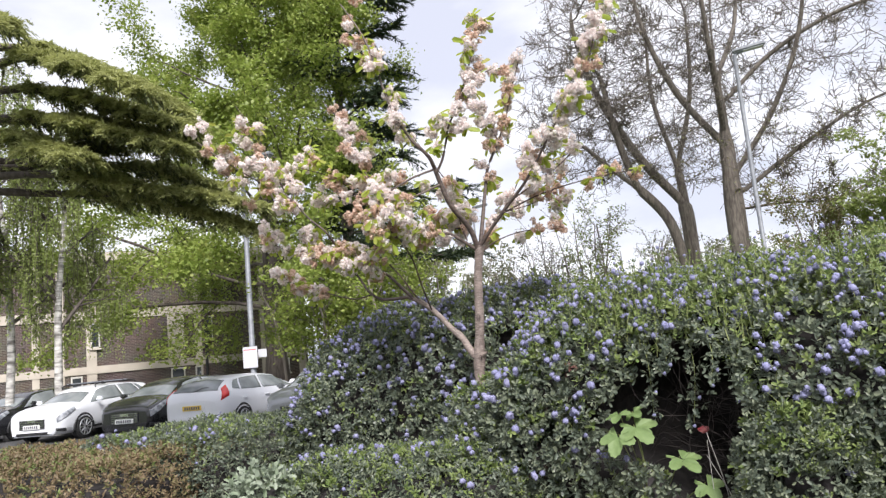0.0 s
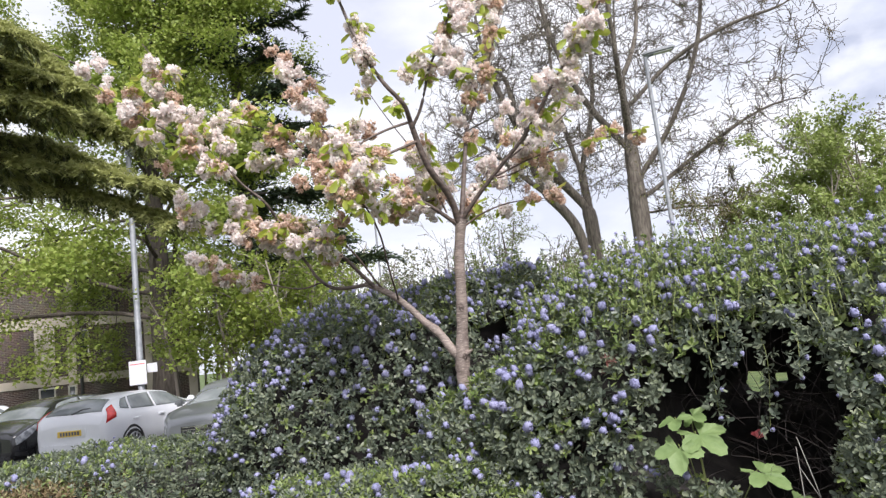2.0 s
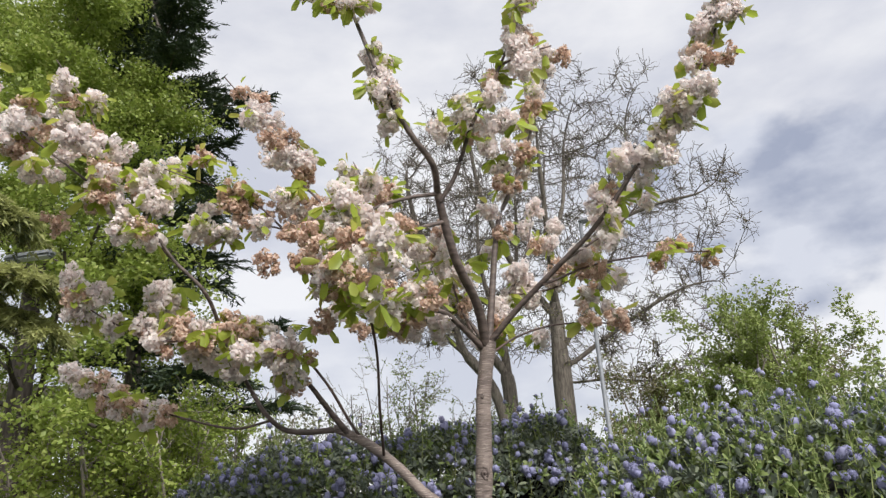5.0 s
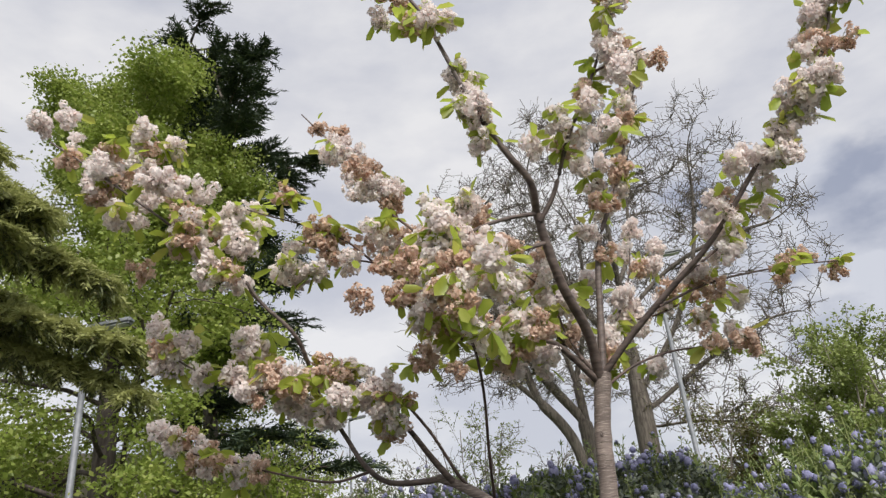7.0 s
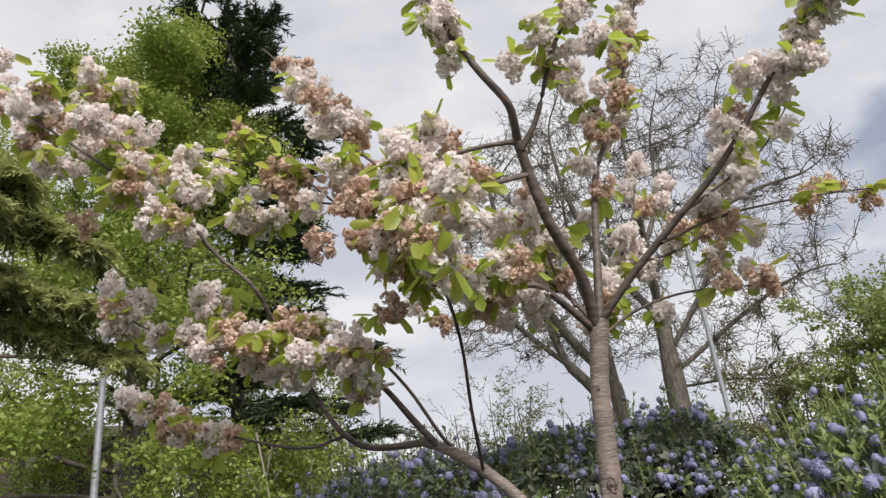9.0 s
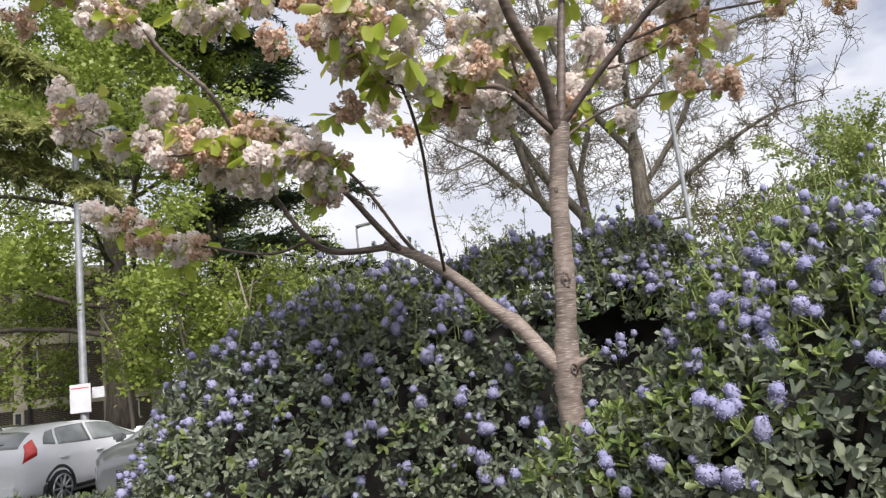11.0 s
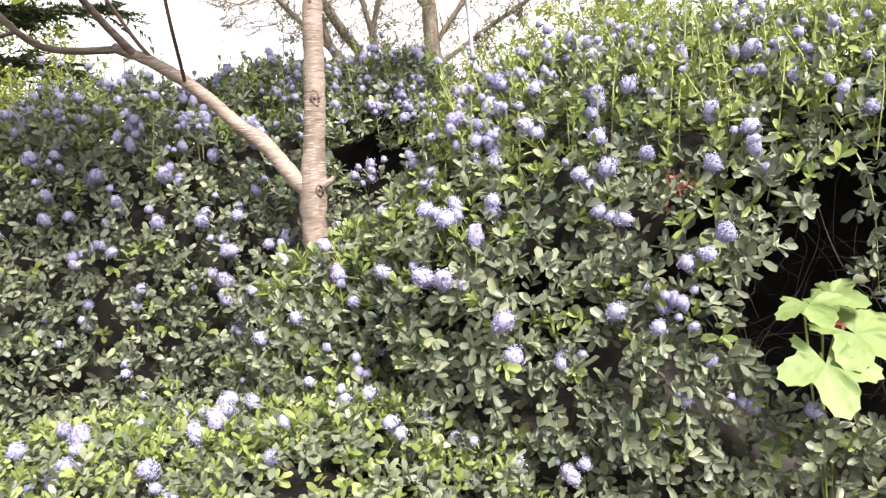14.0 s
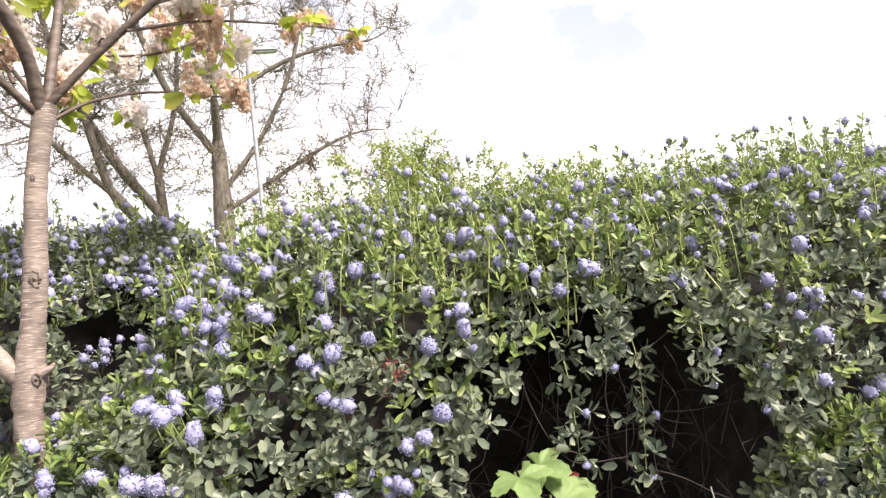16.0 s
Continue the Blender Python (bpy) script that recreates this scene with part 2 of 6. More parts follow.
def brick_material():
    m = bpy.data.materials.new("dark_brick")
    m.use_nodes = True
    n, l = m.node_tree.nodes, m.node_tree.links
    p = n["Principled BSDF"]
    tc, br, nz = n.new("ShaderNodeTexCoord"), n.new("ShaderNodeTexBrick"), n.new("ShaderNodeTexNoise")
    mp = n.new("ShaderNodeMapping")
    mp.inputs["Rotation"].default_value = (radians(90), 0, 0)
    br.inputs["Scale"].default_value = 1.0
    br.inputs["Brick Width"].default_value, br.inputs["Row Height"].default_value = 0.225, 0.075
    br.inputs["Mortar Size"].default_value = 0.009
    br.inputs["Color1"].default_value, br.inputs["Color2"].default_value = (0.105, 0.066, 0.055, 1), (0.06, 0.040, 0.037, 1)
    br.inputs["Mortar"].default_value = (0.27, 0.24, 0.21, 1)
    nz.inputs["Scale"].default_value, nz.inputs["Detail"].default_value = 0.8, 6
    mx = n.new("ShaderNodeMix")
    mx.data_type, mx.blend_type = "RGBA", "MULTIPLY"
    mx.inputs["Factor"].default_value = 0.5
    l.new(tc.outputs["Object"], mp.inputs["Vector"])
    l.new(mp.outputs["Vector"], br.inputs["Vector"])
    l.new(tc.outputs["Object"], nz.inputs["Vector"])
    l.new(br.outputs["Color"], mx.inputs["A"])
    l.new(nz.outputs["Color"], mx.inputs["B"])
    l.new(mx.outputs["Result"], p.inputs["Base Color"])
    bp = n.new("ShaderNodeBump")
    bp.inputs["Strength"].default_value, bp.inputs["Distance"].default_value = 0.6, 0.01
    l.new(br.outputs["Fac"], bp.inputs["Height"])
    bp.invert = True
    l.new(bp.outputs["Normal"], p.inputs["Normal"])
    p.inputs["Roughness"].default_value = 0.85
    return m


M_BRICK = brick_material()


def cherry_bark_material():
    """Smooth greyish bark crossed by fine pale rings and broken darker bands."""
    m = bpy.data.materials.new("cherry_bark")
    m.use_nodes = True
    n, l = m.node_tree.nodes, m.node_tree.links
    p, tc = n["Principled BSDF"], n.new("ShaderNodeTexCoord")

    def layer(stretch, scale, detail, lo, hi):
        mp, nz, mr = n.new("ShaderNodeMapping"), n.new("ShaderNodeTexNoise"), n.new("ShaderNodeMapRange")
        mp.inputs["Scale"].default_value = stretch
        nz.inputs["Scale"].default_value, nz.inputs["Detail"].default_value = scale, detail
        mr.inputs["From Min"].default_value, mr.inputs["From Max"].default_value = lo, hi
        l.new(tc.outputs["Object"], mp.inputs["Vector"])
        l.new(mp.outputs["Vector"], nz.inputs["Vector"])
        l.new(nz.outputs["Fac"], mr.inputs["Value"])
        return mr.outputs["Result"]

    def mixed(a, b, fac):
        mx = n.new("ShaderNodeMix")
        mx.data_type = "RGBA"
        for key, val in (("A", a), ("B", b)):
            if isinstance(val, tuple):
                mx.inputs[key].default_value = (*val, 1)
            else:
                l.new(val, mx.inputs[key])
        l.new(fac, mx.inputs["Factor"])
        return mx.outputs["Result"]

    rings = layer((9, 9, 100), 2.4, 5, 0.53, 0.68)
    bands = layer((6, 6, 46), 1.7, 6, 0.52, 0.70)
    colour = mixed((0.14, 0.108, 0.095), (0.245, 0.195, 0.17), layer((1, 1, 1.6), 7.0, 6, 0.36, 0.64))
    colour = mixed(colour, (0.085, 0.063, 0.055), bands)
    colour = mixed(colour, (0.39, 0.325, 0.285), rings)
    l.new(colour, p.inputs["Base Color"])
    p.inputs["Roughness"].default_value = 0.62
    bp = n.new("ShaderNodeBump")
    bp.inputs["Strength"].default_value, bp.inputs["Distance"].default_value = 0.3, 0.004
    l.new(rings, bp.inputs["Height"])
    l.new(bp.outputs["Normal"], p.inputs["Normal"])
    return m


M_CHERRY_BARK = cherry_bark_material()


# ---- mesh tools ----
def mesh_of(name, V, F, mat, smooth=False):
    """A mesh from vertex and triangle or quad arrays."""
    me = bpy.data.meshes.new(name)
    V, F = np.asarray(V, np.float32), np.asarray(F, np.int32)
    k = F.shape[1]
    me.vertices.add(len(V))
    me.vertices.foreach_set("co", V.ravel())
    me.loops.add(F.size)
    me.loops.foreach_set("vertex_index", F.ravel())
    me.polygons.add(len(F))
    me.polygons.foreach_set("loop_start", np.arange(0, F.size, k, dtype=np.int32))
    if smooth:
        me.polygons.foreach_set("use_smooth", np.ones(len(F), bool))
    me.update(calc_edges=True)
    me.materials.append(mat)
    return me


def empty(name, label, category, group="", at=(0, 0, 0), kind=""):
    ob = new(name)
    ob.location = at
    ob.empty_display_size = 0.2
    return tagged(ob, label, category, group, kind)


def part(name, me, parent, label="", mat=None, kind=""):
    """Links a mesh, or a bmesh with its material, as one part under a thing."""
    if isinstance(me, bmesh.types.BMesh):
        data = bpy.data.meshes.new(name)
        me.to_mesh(data)
        me.free()
        data.materials.append(mat)
        me = data
    ob = new(name, me)
    ob.parent = parent
    return tagged(ob, label, kind=kind)


def box_bm(x0, x1, y0, y1, z0, z1, bevel=0.0):
    bm = bmesh.new()
    bmesh.ops.create_cube(bm, size=1.0)
    for v in bm.verts:
        v.co = Vector((x0 + (v.co.x + 0.5) * (x1 - x0), y0 + (v.co.y + 0.5) * (y1 - y0), z0 + (v.co.z + 0.5) * (z1 - z0)))
    if bevel:
        bmesh.ops.bevel(bm, geom=bm.edges[:], offset=bevel, segments=2, affect="EDGES")
    return bm


def unit(a):
    a = np.asarray(a, float)
    return a / np.maximum(np.linalg.norm(a, axis=-1, keepdims=True), 1e-9)


class Tubes:
    """Collects tapered tubes along polylines into one mesh."""

    def __init__(self):
        self.V, self.F, self.n = [], [], 0

    def add(self, pts, radii, sides=6):
        pts, radii = np.asarray(pts, float), np.asarray(radii, float)
        m = len(pts)
        tang = unit(np.gradient(pts, axis=0))
        ref = np.where(np.abs(tang[:, 2:3]) > 0.9, [[1.0, 0, 0]], [[0, 0, 1.0]])
        a = unit(np.cross(tang, ref))
        b = np.cross(tang, a)
        ang = np.arange(sides) * 2 * np.pi / sides
        ring = pts[:, None] + radii[:, None, None] * (np.cos(ang)[None, :, None] * a[:, None] + np.sin(ang)[None, :, None] * b[:, None])
        self.V.append(ring.reshape(-1, 3))
        i = np.arange(m - 1)[:, None] * sides
        j, k = np.arange(sides)[None], (np.arange(sides)[None] + 1) % sides
        q = np.stack([i + j, i + k, i + sides + k, i + sides + j], -1).reshape(-1, 4)
        self.F.append(q + self.n)
        self.n += m * sides

    def mesh(self, name, mat, smooth=True):
        return mesh_of(name, np.concatenate(self.V), np.concatenate(self.F), mat, smooth)


def smooth_line(pts, per=6):
    """A Catmull-Rom line through control points."""
    p = np.asarray(pts, float)
    p = np.vstack([2 * p[0] - p[1], p, 2 * p[-1] - p[-2]])
    out = []
    for i in range(1, len(p) - 2):
        for s in np.arange(per) / per:
            a, b, c, d = p[i - 1:i + 3]
            out.append(0.5 * (2 * b + (c - a) * s + (2 * a - 5 * b + 4 * c - d) * s * s + (3 * b - a - 3 * c + d) * s ** 3))
    return np.array(out + [p[-2]])


LEAF_OVAL = (np.array([(0, 0, 0), (-0.36, 0.32, 0.05), (0.36, 0.32, 0.05), (-0.42, 0.82, 0.04), (0.42, 0.82, 0.04), (0, 1, -0.05), (0, 0.52, -0.05)]),
             np.array([(0, 6, 1), (0, 2, 6), (1, 6, 3), (2, 4, 6), (3, 6, 5), (6, 4, 5)]))
LEAF_MID = (np.array([(0, 0, 0), (-0.4, 0.36, 0.06), (0.4, 0.36, 0.02), (-0.38, 0.8, 0.02), (0.38, 0.8, 0.0), (0, 1, -0.08)]),
            np.array([(0, 2, 1), (1, 2, 4), (1, 4, 3), (3, 4, 5)]))
LEAF_SIMPLE = (np.array([(0, 0, 0), (-0.45, 0.5, 0.06), (0.45, 0.5, 0.06), (0, 1, -0.06)]), np.array([(0, 2, 1), (1, 2, 3)]))
PETAL = (np.array([(0, 0, 0), (-0.5, 0.66, 0.08), (0.5, 0.66, 0.08), (0, 1, -0.04)]), np.array([(0, 2, 1), (1, 2, 3)]))
NEEDLE = (np.array([(-0.5, 0, 0), (0.5, 0, 0), (0, 1, 0)]), np.array([(0, 1, 2)]))


def leaf_arrays(P, D, N, L, W, shape):
    """Leaves at P along D with faces towards N, lengths L and widths W."""
    tv, tf = shape
    D = unit(D)
    S = unit(np.cross(D, N))
    U = np.cross(S, D)
    V = (P[:, None] + (tv[None, :, 0:1] * W[:, None, None]) * S[:, None] + (tv[None, :, 1:2] * L[:, None, None]) * D[:, None]
         + (tv[None, :, 2:3] * L[:, None, None]) * U[:, None])
    F = tf[None] + (np.arange(len(P)) * len(tv))[:, None, None]
    return V.reshape(-1, 3), F.reshape(-1, 3)


def leaf_mesh(name, P, D, N, L, W, mat, shape=LEAF_OVAL):
    V, F = leaf_arrays(np.asarray(P), np.asarray(D), np.asarray(N), np.asarray(L), np.asarray(W), shape)
    return mesh_of(name, V, F, mat)


# ---- hedge forms ----
def rounded_box(p, c, half, r, turn=0.0):
    q = p - np.array(c)
    ca, sa = np.cos(turn), np.sin(turn)
    q = np.stack([q[..., 0] * ca + q[..., 1] * sa, -q[..., 0] * sa + q[..., 1] * ca, q[..., 2]], -1)
    d = np.abs(q) - (np.array(half) - r)
    return np.linalg.norm(np.maximum(d, 0), axis=-1) + np.minimum(d.max(-1), 0) - r


def blob(p, c, half, turn=0.0):
    q = p - np.array(c)
    ca, sa = np.cos(turn), np.sin(turn)
    q = np.stack([q[..., 0] * ca + q[..., 1] * sa, -q[..., 0] * sa + q[..., 1] * ca, q[..., 2]], -1)
    return (np.linalg.norm(q / np.array(half), axis=-1) - 1) * min(half)


def join(a, b, k=0.2):
    h = np.clip(0.5 + 0.5 * (b - a) / k, 0, 1)
    return b + (a - b) * h - k * h * (1 - h)


def lumps(p, size, seed):
    """A soft, uneven swell."""
    r = np.random.RandomState(seed)
    out = 0
    for i in range(7):
        d = r.normal(size=3)
        d *= (1 + 0.9 * r.rand()) / np.linalg.norm(d) / size
        out = out + np.sin(p @ d * 2 * np.pi + r.rand() * 6.28)
    return out / 7


def surface(fn, lo, hi, h):
    """The zero surface of fn on a grid, as vertices and quads."""
    ax = [np.arange(a, b + h, h) for a, b in zip(lo, hi)]
    g = np.stack(np.meshgrid(*ax, indexing="ij"), -1)
    v = fn(g)
    s = v < 0
    nx, ny, nz = (n - 1 for n in v.shape)
    corners = [(i, j, k) for i in (0, 1) for j in (0, 1) for k in (0, 1)]
    cut = lambda a, c: a[c[0]:c[0] + nx, c[1]:c[1] + ny, c[2]:c[2] + nz]
    cnt = sum(cut(s, c).astype(int) for c in corners)
    live = (cnt > 0) & (cnt < 8)
    acc, num = np.zeros((nx, ny, nz, 3)), np.zeros((nx, ny, nz))
    for a in corners:
        for axis in range(3):
            if a[axis]:
                continue
            b = tuple(x + (n == axis) for n, x in enumerate(a))
            va, vb = cut(v, a), cut(v, b)
            cross = (va < 0) != (vb < 0)
            t = np.where(cross, va / np.where(cross, va - vb, 1), 0)
            pos = np.array(a, float) + np.zeros((nx, ny, nz, 3))
            pos[..., axis] += t
            acc += np.where(cross[..., None], pos, 0)
            num += cross
    base = np.stack(np.meshgrid(*(np.arange(n) for n in (nx, ny, nz)), indexing="ij"), -1)
    V = (base[live] + acc[live] / num[live][:, None]) * h + np.array(lo)
    idx = -np.ones((nx, ny, nz), int)
    idx[live] = np.arange(live.sum())
    F = []
    for axis in range(3):
        o1, o2 = [n for n in range(3) if n != axis]
        a = np.take(s, range(0, s.shape[axis] - 1), axis)
        b = np.take(s, range(1, s.shape[axis]), axis)
        I = np.argwhere(a != b)
        I = I[(I[:, o1] > 0) & (I[:, o2] > 0) & (I[:, o1] < idx.shape[o1]) & (I[:, o2] < idx.shape[o2]) & (I[:, axis] < idx.shape[axis])]
        e1, e2 = np.eye(3, dtype=int)[o1], np.eye(3, dtype=int)[o2]
        q = np.stack([idx[tuple((I - e1 - e2).T)], idx[tuple((I - e2).T)], idx[tuple(I.T)], idx[tuple((I - e1).T)]], -1)
        flip = a[tuple(I.T)] if axis != 1 else ~a[tuple(I.T)]
        F.append(np.where(flip[:, None], q, q[:, ::-1]))
    return V, np.concatenate(F)


def scatter(V, F, n, r):
    """n points spread over quads, with normals."""
    T = np.concatenate([F[:, [0, 1, 2]], F[:, [0, 2, 3]]])
    A, B, C = V[T[:, 0]], V[T[:, 1]], V[T[:, 2]]
    cr = np.cross(B - A, C - A)
    w = np.linalg.norm(cr, axis=1)
    i = r.choice(len(T), n, p=w / w.sum())
    u, v = r.rand(n, 1), r.rand(n, 1)
    over = u + v > 1
    u, v = np.where(over, 1 - u, u), np.where(over, 1 - v, v)
    return A[i] + u * (B[i] - A[i]) + v * (C[i] - A[i]), unit(cr[i])


def sprigs(P, A, r, leaves=7, stem=0.05, length=0.045, width=0.5, spread=1.0):
    """Whorls of leaves on short stems at P along A."""
    n = len(P)
    A = unit(A)
    ref = unit(r.normal(size=(n, 3)))
    X = unit(np.cross(A, ref))
    Y = np.cross(A, X)
    out = [[], [], [], [], []]
    for k in range(leaves):
        ang = k * 2.4 + r.rand(n, 1) * 0.8
        side = np.cos(ang) * X + np.sin(ang) * Y
        f = (k + 0.5) / leaves
        out[0].append(P + A * stem * f)
        out[1].append(side * spread * (1.15 - 0.75 * f) + A * (0.25 + 0.8 * f) + r.normal(size=(n, 3)) * 0.22)
        out[2].append(A + r.normal(size=(n, 3)) * 0.3)
        ln = length * (0.65 + 0.6 * r.rand(n)) * (1.1 - 0.35 * f)
        out[3].append(ln)
        out[4].append(ln * width * (0.85 + 0.3 * r.rand(n)))
    return [np.concatenate(o) for o in out]


# ---- ground ----
def ground_piece(name, x0, x1, y0, y1, z, mat, label, category="ground"):
    me = bpy.data.meshes.new(name)
    bm = bmesh.new()
    bmesh.ops.create_grid(bm, x_segments=8, y_segments=8, size=0.5)
    for v in bm.verts:
        v.co = Vector(((x0 + x1) / 2 + v.co.x * (x1 - x0), (y0 + y1) / 2 + v.co.y * (y1 - y0), z))
    bm.to_mesh(me)
    bm.free()
    me.materials.append(mat)
    return tagged(new(name, me), label, category, kind="structure")


ground_piece("ground", -900, 900, -900, 900, 0.0, M_GRASS, "rough green grass reaching to the far trees")
ground_piece("road", -30, 2.5, 11.6, 24, 0.02, M_ASPHALT, "dark grey asphalt of the car park", "road")
ground_piece("pavement", -8, 8, -6, 5.2, 0.03, M_ASPHALT, "grey asphalt footpath beside the shrubs", "pavement")
ground_piece("planting_bed", -9, 8, 5.35, 11.3, 0.04, M_SOIL, "dark bare soil under the shrubs", "soil")
for kerb_name, kx0, kx1, ky in (("kerb", -30, 2.5, 11.4), ("kerb", -8, 8, 5.2)):
    k_me = bpy.data.meshes.new("kerb")
    k_bm = box_bm(kx0, kx1, ky, ky + 0.15, 0.0, 0.12, 0.015)
    k_bm.to_mesh(k_me)
    k_bm.free()
    k_me.materials.append(M_KERB)
    tagged(new(kerb_name, k_me), "pale concrete kerb along the planting bed", "kerb", kind="structure")


# ---- shrubs and hedges ----
def floret_head(name, r, count, size, long=1.25, fine=2):
    """A dense knobbly head of many tiny florets."""
    subs = 9
    k = np.arange(subs)
    z = 1 - 2 * (k + 0.5) / subs
    q = np.sqrt(1 - z * z)
    knots = np.stack([q * np.cos(k * 2.4), q * np.sin(k * 2.4), z], -1) * (0.40 + 0.14 * r.rand(subs, 1))
    D = unit(r.normal(size=(count * 2, 3)))
    pick = r.randint(subs, size=count * 2)
    C = knots[pick] + D * (0.41 + 0.05 * r.rand(count * 2, 1))
    inside = np.linalg.norm(C[:, None] - knots[None], axis=2).min(1) < 0.385
    C = C[~inside][:count]
    count = len(C)
    C[:, 2] *= long
    tv = np.array([(1, 1, 1), (-1, -1, 1), (-1, 1, -1), (1, -1, -1)], float) * 0.8
    tf = np.array([(0, 2, 1), (0, 1, 3), (0, 3, 2), (1, 2, 3)])
    s = size * (0.7 + 0.6 * r.rand(count))
    V = C[:, None] + tv[None] * s[:, None, None] + r.normal(size=(count, 4, 3)) * size * 0.4
    F = tf[None] + (np.arange(count) * 4)[:, None, None]
    ball = bmesh.new()
    bmesh.ops.create_icosphere(ball, subdivisions=fine, radius=0.79)
    bv = np.array([v.co[:] for v in ball.verts])
    bv *= 1 + 0.22 * (np.exp(-8 * np.linalg.norm(unit(bv)[:, None] - unit(knots)[None], axis=2).min(1) ** 2)[:, None] - 0.5)
    bv *= [1, 1, long]
    bf = np.array([[v.index for v in f.verts] for f in ball.faces])
    ball.free()
    V, F = V.reshape(-1, 3), F.reshape(-1, 3)
    return np.concatenate([V, bv]), np.concatenate([F, bf + len(V)])


rs = np.random.RandomState(11)
HEADS = [floret_head("head", rs, 140, 0.072, 0.95), floret_head("head", rs, 155, 0.072, 1.2), floret_head("head", rs, 175, 0.072, 1.65)]
HEAD_MESHES = [mesh_of("flower_head", v, f, M_BLUE) for v, f in HEADS]
HEAD_FAR = floret_head("head", rs, 24, 0.14, 1.25, 1)


def gradient(fn, P, e=0.02):
    return unit(np.stack([fn(P + np.eye(3)[k] * e) - fn(P - np.eye(3)[k] * e) for k in range(3)], -1))


def shrub(name, label, category, fn, lo, hi, sprig_count, seed, leaf=0.045, leaves=7, mat=M_LEAF, young=0.0, mat_young=M_LEAF_NEW,
          flowers=0, single=0, upright=0, step=0.1, depth=0.12, keep=None, core_in=0.2, flower_size=0.034, stem=0.05, near=(0.8, 6.5, 1.3), shape=LEAF_OVAL):
    """A leafy mass: a core coloured as shaded twigs, leaf whorls over it, blue heads on stalks, upright shoots on the
    top.
    """
    r = np.random.RandomState(seed)
    thing = empty(name, label, category)
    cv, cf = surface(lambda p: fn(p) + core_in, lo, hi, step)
    part("shaded_core", mesh_of("shaded_core", cv, cf, M_CORE, True), thing, "solid core for the inner twigs, near-black with the inner shade", kind="stuff")
    sv, sf = surface(fn, lo, hi, step)
    P, _ = scatter(sv, sf, sprig_count, r)
    if keep is not None:
        P = P[keep(P)]
    P = P[P[:, 2] > 0.08]
    N = gradient(fn, P)
    seen = N @ np.array([0.1, -1.0, 0.7]) > -0.3
    P, N = P[seen], N[seen]
    inward = r.rand(len(P), 1) ** 1.6 * depth - 0.035
    A = unit(N + np.array([0, 0, 0.45]) + r.normal(size=P.shape) * 0.5)
    P = P - N * inward
    is_new = r.rand(len(P)) < young * (0.22 + 2.3 * np.clip(N[:, 2], 0, 1) ** 1.5)
    for tag, sel, m in (("foliage", ~is_new, mat), ("young_foliage", is_new, mat_young)):
        if sel.sum():
            part(tag, leaf_mesh(tag, *sprigs(P[sel], A[sel], r, leaves, stem, leaf), m, shape), thing, kind="stuff")
    stems = Tubes()
    F_at, F_dir, F_big = [], [], []
    if flowers:
        Q, _ = scatter(sv, sf, flowers * 5, r)
        if keep is not None:
            Q = Q[keep(Q)]
        G = gradient(fn, Q)
        ok = (Q[:, 2] > 0.35) & (r.rand(len(Q)) < np.clip(Q[:, 2] / 1.2, 0, 1)) & (G @ np.array([0.1, -1.0, 0.7]) > -0.2) & (r.rand(len(Q)) < np.clip(0.18 + 0.35 * Q[:, 2] / hi[2] + 0.6 * np.clip(G[:, 2] + 0.1, 0, 1), 0, 1))
        Q, G = Q[ok][:flowers], G[ok][:flowers]
        for q, g in zip(Q, G):
            d = unit(g + np.array([0, 0, 0.5]) + r.normal(size=3) * 0.3)
            tip = q + d * (0.03 + 0.06 * r.rand())
            stems.add([q - d * 0.08, (q + tip) / 2 + r.normal(size=3) * 0.008, tip], [0.003, 0.0025, 0.002], 3)
            F_at.append(tip)
            F_dir.append(d)
            F_big.append(1.0)
            while r.rand() < 0.42:
                F_at.append(tip + r.normal(size=3) * 0.036)
                F_dir.append(unit(d + r.normal(size=3) * 0.5))
                F_big.append(0.85)
    if upright:
        Q, _ = scatter(sv, sf, upright * 12, r)
        if keep is not None:
            Q = Q[keep(Q)]
        G = gradient(fn, Q)
        Q = Q[(G[:, 2] > 0.55) & (Q[:, 2] > hi[2] * 0.55)][:upright]
        up_leaf = [[], []]
        for q in Q:
            hgt = 0.08 + 0.24 * r.rand() ** 1.8
            tip = q + np.array([r.normal() * 0.05, r.normal() * 0.05, hgt])
            stems.add([q - [0, 0, 0.1], (q + tip) / 2 + r.normal(size=3) * 0.012, tip], [0.004, 0.003, 0.002], 3)
            for f in (0.3, 0.6, 0.85):
                up_leaf[0].append(q + (tip - q) * f)
                up_leaf[1].append(unit(tip - q))
            if r.rand() < 0.42:
                F_at.append(tip)
                F_dir.append(unit(tip - q))
                F_big.append(0.35 + 0.45 * r.rand())
        part("shoot_leaves", leaf_mesh("shoot_leaves", *sprigs(np.array(up_leaf[0]), np.array(up_leaf[1]), r, 5, 0.02, leaf * 0.65), M_LEAF_NEW), thing,
             "yellow-green leaves of upright shoots", kind="stuff")
    if stems.n:
        part("stalk_mass", stems.mesh("stalk_mass", M_STEM), thing, kind="stuff")
